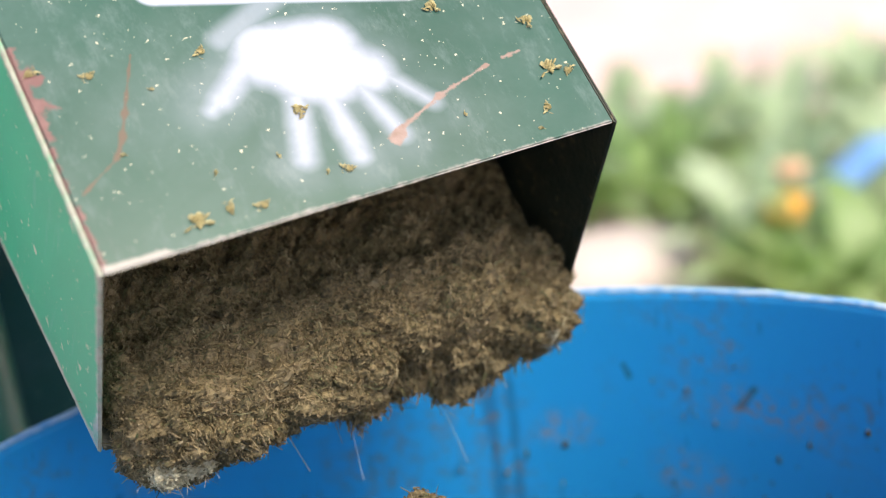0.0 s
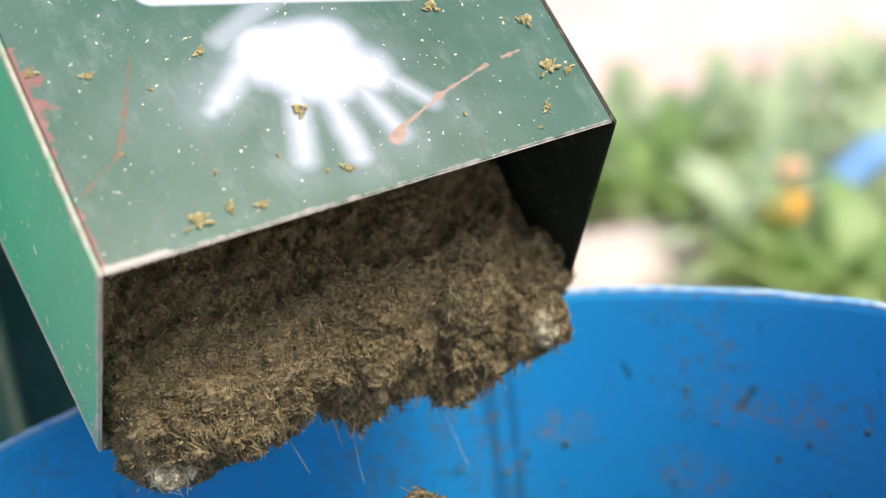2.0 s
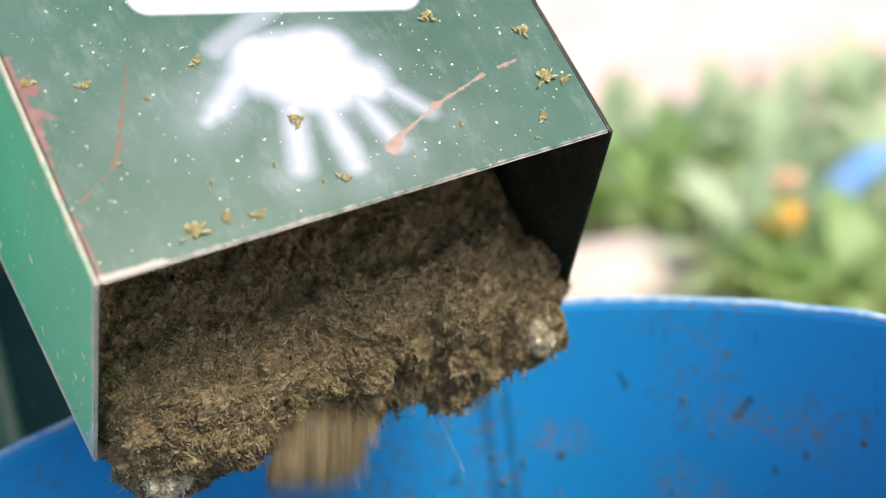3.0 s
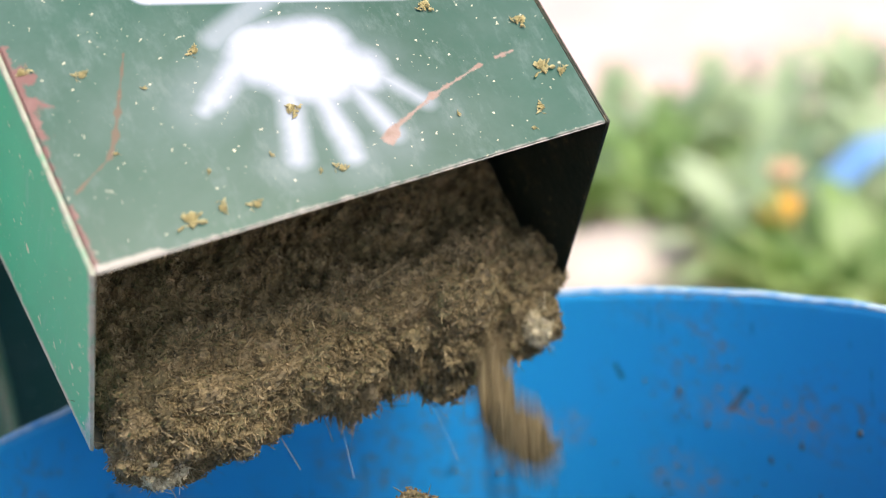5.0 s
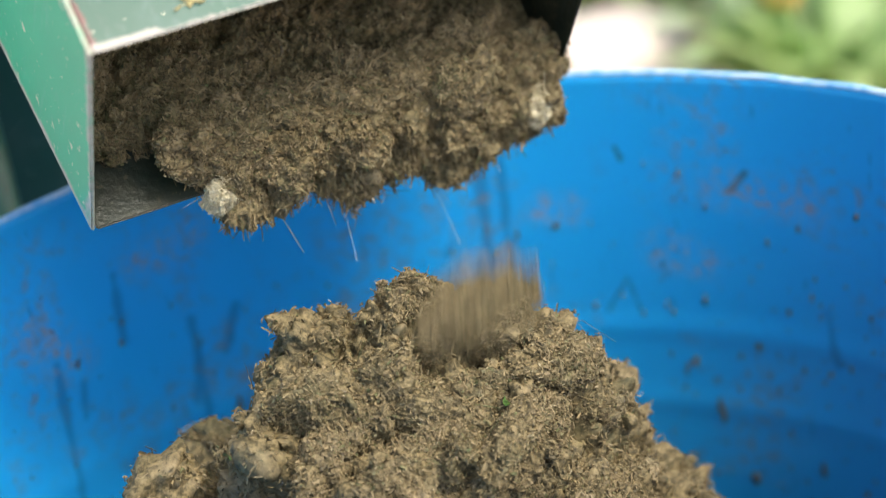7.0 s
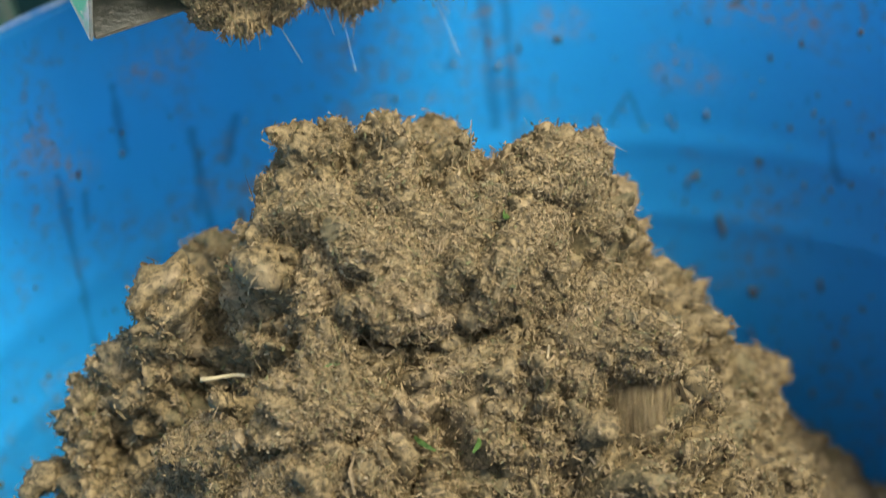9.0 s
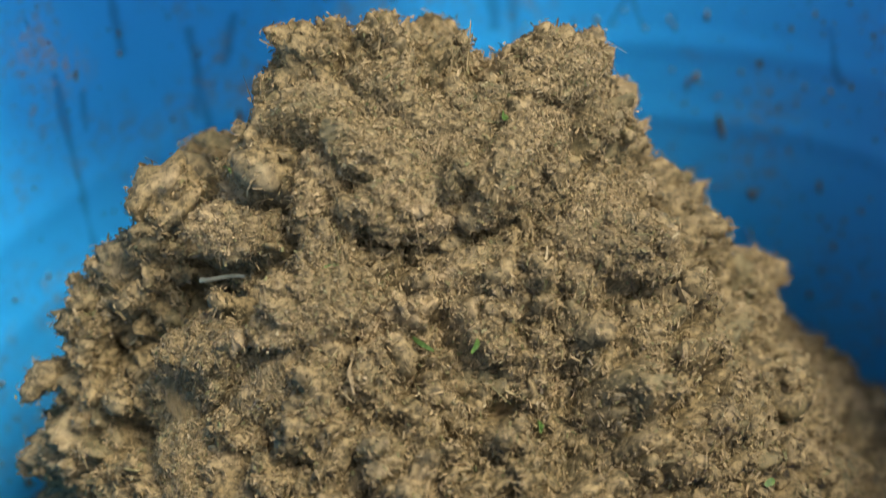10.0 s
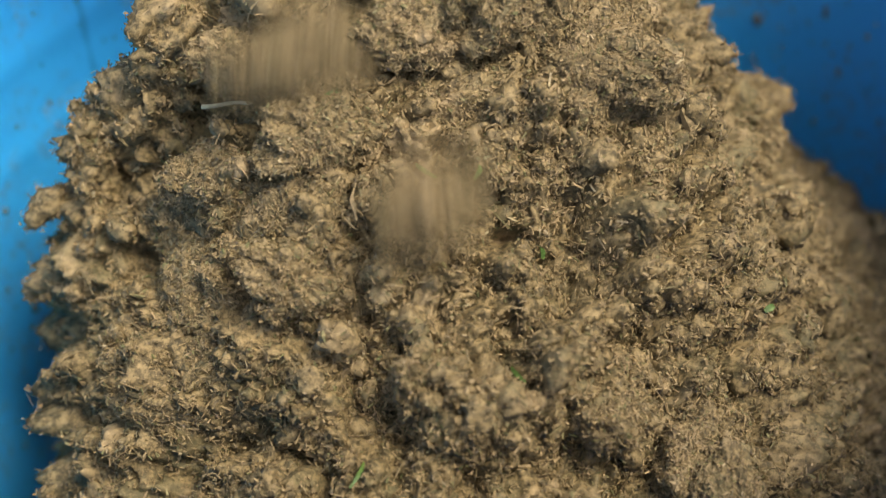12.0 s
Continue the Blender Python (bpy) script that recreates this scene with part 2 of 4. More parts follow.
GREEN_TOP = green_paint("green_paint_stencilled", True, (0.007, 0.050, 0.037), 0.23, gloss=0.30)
GREEN = green_paint("leg_green_paint", False, (0.006, 0.075, 0.045), 0.1)
# the side plate's tone is raised to put the light on it into colour
GREEN_SIDE_LIT = green_paint("green_side_lit_paint", False, (0.004, 0.315, 0.160), 0.06, [(0.0, 0.0, 0.0215, 0.103, 0.0016), (0.0215, 0.103, 0.30, 0.103, 0.0010), (0.0, 0.0, 0.30, -0.053, 0.0014), (0.008, 0.0, 0.004, 0.02, 0.001)], 0.06)
GREEN_DARK = green_paint("dark_green_paint", False, (0.005, 0.032, 0.022), 0.06)
DARK_FLECKED = dark_flecked_paint()
BLUE = blue_plastic()
RIM = simple("scuffed_pale_edge", (0.09, 0.33, 0.66), (0.46, 0.58, 0.70), 90, 0.55)
PULP = pulp("wet_shredded_fodder", False)
CHIPS = pulp("fodder_chips", True)
SCRAP = simple("torn_leaf", (0.05, 0.13, 0.03), (0.14, 0.24, 0.06), 260, 0.4)
STRAW = simple("straw", (0.36, 0.31, 0.18), (0.55, 0.48, 0.31), 200, 0.5)
THREAD = simple("clear_juice_string", (0.30, 0.38, 0.46), (0.46, 0.52, 0.56), 90, 0.15)
DRY = simple("dry_fodder", (0.24, 0.20, 0.08), (0.46, 0.40, 0.20), 300, 0.7)
SPLASH = simple("dried_splash", (0.035, 0.040, 0.018), (0.15, 0.12, 0.055), 220, 0.5)
GROUND = simple("pale_pink_earth", (0.60, 0.41, 0.39), (0.73, 0.52, 0.505), 3.0, 0.9, 0.5, 0.01)
STONE = simple("pale_stone", (0.44, 0.36, 0.33), (0.62, 0.54, 0.50), 9, 0.85, 0.5, 0.006)
def leaf(name, lo, hi, through_colour):
    k = Nodes(name, 0.42)
    made = k.done(k.mix(k.ramp(k.noise(6, 6, 0.62), 0.3, 0.7), lo, hi), None, k.noise(40, 5), 0.1, 0.002)
    thin = k.node("ShaderNodeBsdfTranslucent")
    k.put(thin.inputs["Color"], (*through_colour, 1))
    both = k.node("ShaderNodeMixShader")
    both.inputs[0].default_value = 0.42
    k.put(both.inputs[1], k.b.outputs[0]), k.put(both.inputs[2], thin.outputs[0])
    k.put(k.t.nodes["Material Output"].inputs["Surface"], both.outputs[0])
    return made


LEAF = leaf("leaf_green", (0.17, 0.30, 0.08), (0.36, 0.49, 0.22), (0.56, 0.72, 0.32))
LEAF_PALE = leaf("pale_leaf_green", (0.36, 0.47, 0.28), (0.54, 0.63, 0.45), (0.66, 0.78, 0.52))
PETAL = simple("orange_petal", (0.55, 0.22, 0.015), (0.66, 0.36, 0.03), 40, 0.5)
SALMON = simple("salmon_petal", (0.60, 0.34, 0.20), (0.72, 0.47, 0.30), 40, 0.5)
SHEET = simple("blue_sheet", (0.16, 0.36, 0.72), (0.26, 0.48, 0.84), 14, 0.45)


# ---- mesh helpers ----
def mesh_of(name, verts, faces, material, smooth=False):
    me = bpy.data.meshes.new(name)
    me.from_pydata(np.asarray(verts, float).tolist(), [], [tuple(f) for f in np.asarray(faces).tolist()] if not isinstance(faces, list) else faces)
    me.materials.append(material)
    if smooth:
        me.polygons.foreach_set("use_smooth", [True] * len(me.polygons))
    me.update()
    return me


def part(name, bm, material, parent=None, label="", smooth=False):
    me = bpy.data.meshes.new(name)
    bm.normal_update()
    bm.to_mesh(me)
    bm.free()
    me.materials.append(material)
    if smooth:
        me.polygons.foreach_set("use_smooth", [True] * len(me.polygons))
    ob = new(name, me)
    ob.parent = parent
    return tagged(ob, label)


def slab(outline, thick, bevel=0.0006, axis=(0, 0, 1)):
    """A plate: an outline of points, given a thickness along axis, with softened edges."""
    bm = bmesh.new()
    face = bm.faces.new([bm.verts.new(p) for p in outline])
    r = bmesh.ops.extrude_face_region(bm, geom=[face])
    bmesh.ops.translate(bm, vec=Vector(axis) * thick, verts=[g for g in r["geom"] if isinstance(g, bmesh.types.BMVert)])
    bmesh.ops.recalc_face_normals(bm, faces=bm.faces[:])
    bmesh.ops.bevel(bm, geom=bm.edges[:], offset=bevel, segments=2, affect="EDGES")
    return bm


def lathe(profile, n=160):
    bm = bmesh.new()
    rings = [[bm.verts.new((r * math.sin(2 * math.pi * i / n), r * math.cos(2 * math.pi * i / n), z)) for i in range(n)] for r, z in profile]
    for lo, hi in zip(rings, rings[1:]):
        for i in range(n):
            bm.faces.new((lo[i], lo[(i + 1) % n], hi[(i + 1) % n], hi[i]))
    bmesh.ops.recalc_face_normals(bm, faces=bm.faces[:])
    return bm


rng = np.random.default_rng(7)


TURN = np.array(Euler((0.7, 0.5, 0.9)).to_matrix())


def lattice(p, seed):
    """Smooth random field on points p (n, 3), about -1 to 1."""
    p = p @ TURN.T
    q = np.floor(p).astype(np.int64)
    f = p - q
    f = f * f * (3 - 2 * f)
    out = np.zeros(len(p))
    for dx in (0, 1):
        for dy in (0, 1):
            for dz in (0, 1):
                h = (q[:, 0] + dx) * 73856093 ^ (q[:, 1] + dy) * 19349663 ^ (q[:, 2] + dz) * 83492791 ^ seed * 2654435761
                h = (h ^ (h >> 13)) * 1274126177 & 0xFFFFFFFF
                h = (h ^ (h >> 16)) & 0xFFFF
                w = (f[:, 0] if dx else 1 - f[:, 0]) * (f[:, 1] if dy else 1 - f[:, 1]) * (f[:, 2] if dz else 1 - f[:, 2])
                out += w * (h / 32767.5 - 1)
    return out


def rugged(p, scale, seed, octaves=4, gain=0.55):
    total, amp = np.zeros(len(p)), 1.0
    for i in range(octaves):
        total += amp * lattice(p * scale * 2.03 ** i + 17.3 * i, seed + i)
        amp *= gain
    return total


def clods(p, scale, seed):
    """Rounded lumps with deep gaps between them, 0 to 1."""
    p = p + np.stack([lattice(p * scale * 0.8, seed + 40), lattice(p * scale * 0.8, seed + 41), lattice(p * scale * 0.8, seed + 42)], 1) * (0.35 / scale)
    n = np.abs(lattice(p * scale, seed)) + 0.6 * np.abs(lattice(p * scale * 2.1 + 5, seed + 9)) + 0.35 * np.abs(lattice(p * scale * 4.3 + 9, seed + 18))
    return np.clip(n / 1.2, 0, 1)


def normals_of(v, quads):
    a, b, c, d = (v[quads[:, i]] for i in range(4))
    n = np.cross(c - a, d - b)
    out = np.zeros_like(v)
    for i in range(4):
        np.add.at(out, quads[:, i], n)
    return out / (np.linalg.norm(out, axis=1, keepdims=True) + 1e-12)


def grid_faces(nu, nv):
    i = np.arange(nu * nv).reshape(nu, nv)
    return np.stack([i[:-1, :-1], i[1:, :-1], i[1:, 1:], i[:-1, 1:]], -1).reshape(-1, 4)


def flakes(at, nrm, length, width, lie=0.75, thick=0.35, short=False):
    """Small bent chips lying on a surface at the points at: verts and quads."""
    n = len(at)
    d = rng.normal(size=(n, 3))
    d -= lie * nrm * np.sum(d * nrm, 1, keepdims=True)
    d /= np.linalg.norm(d, axis=1, keepdims=True)
    side = np.cross(d, nrm + 0.5 * rng.normal(size=(n, 3)))
    side /= np.linalg.norm(side, axis=1, keepdims=True) + 1e-9
    up = np.cross(side, d)
    length = length * rng.lognormal(0, 0.45, (n, 1))
    width = width * rng.lognormal(0, 0.35, (n, 1))
    bend = length * rng.uniform(-0.25, 0.25, (n, 1))
    rows = []
    for k, wk in ((-0.5, 0.85), (0.5, 0.55)) if short else ((-0.5, 0.55), (0.0, 1.0), (0.5, 0.35)):
        mid = at + d * length * k + up * bend * (1 - 4 * k * k)
        rows += [mid - side * width * wk / 2, mid + up * width * thick * wk, mid + side * width * wk / 2]
    v = np.stack(rows, 1).reshape(-1, 3)
    base = (np.arange(n) * len(rows))[:, None]
    q = [[0, 1, 4, 3], [1, 2, 5, 4], [3, 4, 7, 6], [4, 5, 8, 7]][:2 if short else 4]
    return v, np.concatenate([base + np.array([f]) for f in q])


def scattered_clods(at, nrm, size, seed):
    """Rough lumps half sunk into a surface: verts, quads and outward normals."""
    r = np.random.default_rng(seed)
    nu, nv = 16, 10
    th, ph = np.meshgrid(np.linspace(0, 2 * math.pi, nu), np.linspace(0.05, math.pi - 0.05, nv), indexing="ij")
    d = np.stack([np.sin(ph) * np.cos(th), np.sin(ph) * np.sin(th), np.cos(ph)], -1).reshape(-1, 3)
    n = len(at)
    big = np.minimum(size * r.lognormal(0, 0.45, n), 1.6 * size)
    shape = r.uniform(0.65, 1.3, (n, 1, 3))
    q, _ = np.linalg.qr(r.normal(size=(n, 3, 3)))
    q *= np.sign(np.linalg.det(q))[:, None, None]
    v = np.einsum("nij,nkj->nki", q, d[None] * shape) * big[:, None, None] + (at - nrm * (0.25 * big)[:, None])[:, None, :]
    v = v.reshape(-1, 3)
    out = np.einsum("nij,kj->nki", q, d).reshape(-1, 3)
    scale = np.repeat(big, len(d))[:, None]
    amp = np.minimum(scale[:, 0] / 0.0062, 1.2)
    v = v + out * (amp * 0.0070 * (clods(v, 130, seed) ** 0.8 - 0.5) + amp * 0.0030 * (clods(v, 330, seed + 3) ** 0.7 - 0.5) + 0.0006 * lattice(v * 900, seed + 4))[:, None]
    f = grid_faces(nu, nv)[:, ::-1]
    return v, (np.arange(n) * len(d))[:, None, None] + f[None], out


def joined(pieces):
    vs, fs, off = [], [], 0
    for v, f in pieces:
        vs.append(v), fs.append(f + off)
        off += len(v)
    return np.concatenate(vs), np.concatenate(fs)


# ---- the ground and what grows behind ----
def ground():
    n = 60
    k = np.linspace(-1, 1, n)
    g = np.sign(k) * (np.abs(k) * 4 + np.abs(k) ** 6 * 1500)
    x, y = np.meshgrid(g, g + 1.5, indexing="ij")
    p = np.stack([x.ravel(), y.ravel(), np.zeros(n * n)], 1)
    r = np.hypot(p[:, 0], p[:, 1])
    p[:, 2] = 0.012 * rugged(p, 1.7, 3) * np.clip((r - 1.0) / 2, 0, 1) * (r < 40)
    tagged(new("ground", mesh_of("ground", p, grid_faces(n, n), GROUND, True)), "bare pale pink earth reaching far off", "ground", kind="structure")


def leafy_plant(leaves, height, material, seed):
    r = random.Random(seed)
    root = new("leafy_plant")
    for i in range(leaves):
        bm = bmesh.new()
        turn, lean, long = r.uniform(0, 2 * math.pi), r.uniform(0.25, 1.0), height * r.uniform(0.7, 1.2)
        wide = r.uniform(0.022, 0.04)
        strips = []
        for s in range(9):
            u = s / 8
            out = lean * long * (0.15 * u + 0.75 * u * u)
            up = long * (u * (1.15 - 0.25 * lean) - 0.55 * lean * u ** 3)
            w = wide * math.sin(math.pi * min(1, 0.12 + 0.86 * u)) ** 0.8
            c, sn = math.cos(turn), math.sin(turn)
            mid = Vector((out * c, out * sn, max(up, 0.004)))
            across = Vector((-sn, c, 0)) * w
            strips.append([bm.verts.new(mid - across), bm.verts.new(mid + Vector((0, 0, -w * 0.35))), bm.verts.new(mid + across)])
        for a, b in zip(strips, strips[1:]):
            for j in (0, 1):
                bm.faces.new((a[j], a[j + 1], b[j + 1], b[j]))
        part("leaf", bm, material, root, smooth=True)
    return tagged(root, "green strap-leaved plant growing in the pale earth", "plant", "plants behind the drum")


def garden():
    kinds = [leafy_plant(18, 0.24, LEAF, 1), leafy_plant(16, 0.28, LEAF, 2), leafy_plant(18, 0.22, LEAF_PALE, 3), leafy_plant(16, 0.26, LEAF_PALE, 4)]
    r = random.Random(11)
    spots = []
    for row in range(6):
        for col in range(11):
            x = -0.30 + col * 0.18 + r.uniform(-0.08, 0.08)
            y = 1.93 + row * 0.15 + 0.05 * x + r.uniform(-0.06, 0.06)
            # the boulder keeps its own patch clear
            if x < 0.37 and y < 2.30:
                continue
            spots.append((x, y))
    for i, (x, y) in enumerate(spots):
        m = pose(x, y, -0.01, 0, 0, r.uniform(0, 360))
        src = kinds[i % 4 if i < 4 or x < 0.5 else 2 + i % 2]
        if i < 4:
            src.matrix_basis = m
        else:
            copy_thing(src, m)


def orange_flower(x, y, z, size=1.0, petal=None):
    root = new("orange_flower")
    root.matrix_basis = pose(x, y, 0)
    bm = bmesh.new()
    for i in range(5):
        bmesh.ops.create_icosphere(bm, subdivisions=2, radius=1, matrix=pose(0.012 * math.cos(i * 1.257), 0.012 * math.sin(i * 1.257), z, 50 * math.sin(i), 50 * math.cos(i), 0) @ Matrix.Diagonal((0.014 * size, 0.014 * size, 0.02 * size, 1)))
    part("petals", bm, petal or PETAL, root, "pale salmon petals" if petal else "bright orange petals", True)
    bm = bmesh.new()
    bmesh.ops.create_cone(bm, segments=8, radius1=0.006, radius2=0.004, depth=z, cap_ends=True, matrix=pose(0, 0, z / 2))
    part("stem", bm, LEAF, root)
    return tagged(root, "fading salmon flower on a green stem" if petal else "bright orange flower on a green stem", "flower")


def pale_boulder(name, x, y, sx, sy, sz, label):
    bm = bmesh.new()
    bmesh.ops.create_icosphere(bm, subdivisions=4, radius=1)
    for v in bm.verts:
        v.co *= 1 + 0.14 * noise.noise(v.co * 1.6) + 0.04 * noise.noise(v.co * 5)
        v.co = Vector((v.co.x * sx, v.co.y * sy, max(v.co.z, -0.35) * sz))
    ob = part(name, bm, STONE, None, label, True)
    ob.matrix_basis = pose(x, y, 0.3 * sz, 0, 0, 20)
    return tagged(ob, category="stone")


def blue_sheet(x, y):
    root = new("blue_plastic_sheet")
    n = 14
    g = np.linspace(-0.5, 0.5, n)
    a, b = np.meshgrid(g, g, indexing="ij")
    p = np.stack([a.ravel() * 0.46, b.ravel() * 0.09, np.zeros(n * n)], 1)
    p[:, 2] = 0.25 + 0.02 * rugged(p, 14, 5) + 0.14 * a.ravel()
    low = p - [0, 0, 0.004]
    f = grid_faces(n, n)
    v, f = joined([(p, f), (low, f[:, ::-1])])
    ob = new("cover", mesh_of("cover", v, f, SHEET, True))
    ob.parent = root
    bm = bmesh.new()
    bmesh.ops.create_cube(bm, size=1, matrix=pose(0.05, 0, 0.09) @ Matrix.Diagonal((0.30, 0.06, 0.18, 1)))
    bmesh.ops.bevel(bm, geom=bm.edges[:], offset=0.015, segments=2, affect="EDGES")
    part("crate", bm, SHEET, root)
    root.matrix_basis = pose(x, y, 0.0, 0, 0, 12)
    return tagged(root, "creased blue plastic sheet over a low crate", "sheet")


ground()
garden()
orange_flower(0.425, 1.97, 0.20)
orange_flower(0.448, 2.03, 0.228, 0.6, SALMON)
pale_boulder("boulder", 0.16, 2.20, 0.25, 0.13, 0.085, "pale pinkish rounded boulder beside the plants")
blue_sheet(0.750, 2.16)


# ---- the blue drum ----
CX, CY, RIM_Z, RAD = 0.003, 0.5055, 0.600, 0.2790


def drum():
    root = new("blue_drum")
    root.matrix_basis = pose(CX, CY, RIM_Z)
    inner = []
    for i in range(116):
        z = -0.005 * i
        inner.append((RAD - sum(0.0011 * math.exp(-((z - z0) / 0.006) ** 2) for z0 in (-0.143, -0.188, -0.40)), z))
    inner += [(RAD - 0.02, -0.592), (0.001, -0.594)]
    outer = [(0.001, -0.600), (RAD - 0.018, -0.600), (RAD + 0.003, -0.580)]
    for z in (-0.40, -0.190, -0.146):
        outer += [(RAD + 0.003, z - 0.012), (RAD + 0.008, z - 0.004), (RAD + 0.008, z + 0.004), (RAD + 0.003, z + 0.012)]
    outer += [(RAD + 0.003, 0.0)]
    part("wall", lathe(inner[::-1] + [(RAD + 0.0032, 0.0)] + outer[::-1]), BLUE, root, smooth=True)
    # the sawn edge, whitened and uneven
    bm = lathe([(RAD - 0.0003, -0.0006), (RAD - 0.0002, 0.0006), (RAD + 0.0008, 0.0012), (RAD + 0.0028, 0.0012), (RAD + 0.0036, 0.0)], 360)
    for v in bm.verts:
        v.co.z += 0.0009 * noise.noise(v.co * 60)
    part("rim_edge", bm, RIM, root, "scuffed whitish cut edge", True)
    return tagged(root, "blue plastic drum, its top sawn off, splashed with juice inside", "drum")


def splashes():
    """Dried drops of juice stuck to the inner wall of the drum."""
    pieces = []
    r = np.random.default_rng(3)
    known = [(2.0, -0.080, 3.0), (9.4, -0.082, 3.2), (12.8, -0.130, 3.0), (18.0, -0.135, 2.4), (41.2, -0.066, 3.0), (-43.9, -0.085, 3.2), (-38.7, -0.086, 3.4), (-1.9, -0.091, 2.2), (-47.6, -0.147, 2.6)]
    drops = [(math.radians(a), z, s * 0.00048, 1.7) for a, z, s in known]
    for i in range(850):
        ang = r.uniform(-1.3, 1.3) if i % 3 else r.uniform(0.35, 1.1)
        z = -0.03 - 0.30 * r.beta(1.8, 1.6)
        drops.append((ang, z, (0.0008 if z < -0.14 and i % 2 else 0.00055) * r.lognormal(0, 0.5), r.uniform(0.7, 3.0)))
    bm = bmesh.new()
    bmesh.ops.create_icosphere(bm, subdivisions=1, radius=1)
    ball = np.array([v.co[:] for v in bm.verts])
    tris = np.array([[v.index for v in f.verts] for f in bm.faces])
    bm.free()
    for a, z, s, tall in drops:
        b = ball * (1 + 0.25 * r.normal(size=(len(ball), 1)))
        v = b * [s, s * 0.6, s * tall]
        c, sn = math.cos(a), math.sin(a)
        rad = RAD - 0.0002
        pos = np.stack([v[:, 0] * c + (rad + v[:, 1]) * sn, -v[:, 0] * sn + (rad + v[:, 1]) * c, z + v[:, 2]], 1)
        pieces.append((pos + [CX, CY, RIM_Z], tris))
    v, f = joined(pieces)
    tagged(new("dried_splashes", mesh_of("dried_splashes", v, f, SPLASH, True)), "dried brown drops stuck to the blue drum wall", "splashes", kind="stuff")


drum()
splashes()


# ---- the heap in the drum ----
def heap_height(x, y):
    x0, x1, yr = -0.062, 0.022, 0.600
    dx = np.where(x < x0, (x0 - x) * 1.18, np.where(x > x1, (x - x1) * 1.56, 0))
    dy = np.where(y < yr, (yr - y) * 0.86, (y - yr) * 1.5)
    r = np.sqrt(dx ** 2 + dy ** 2)
    top = 0.576 - 0.16 * np.clip(x + 0.04, 0, 0.08) + 0.12 * np.clip(x + 0.09, -0.06, 0)
    top = top + 0.013 * np.exp(-((x + 0.044) / 0.030) ** 2 - ((y - 0.595) / 0.035) ** 2) - 0.004 * np.exp(-((x + 0.008) / 0.012) ** 2)
    knob = 0.052 * np.exp(-((x + 0.142) ** 2 + (y - 0.565) ** 2) / 0.019 ** 2) + 0.055 * np.exp(-((x + 0.182) / 0.022) ** 2 - ((y - 0.560) / 0.035) ** 2)
    knob = knob - 3.0 * np.maximum(0, np.interp(y, [0.42, 0.48, 0.55], [-0.180, -0.190, -0.205]) - x)
    # a trench runs down beside the ridge, with a lower slope beyond it
    ridge = np.clip((x - np.interp(y, [0.42, 0.47, 0.52, 0.60], [0.095, 0.104, 0.122, 0.122])) / 0.014, 0, 1)
    knob = knob - 0.020 * ridge * ridge * (3 - 2 * ridge)
    return np.maximum(top - (np.sqrt(r * r + 0.012 ** 2) - 0.012) + knob, 0.24)


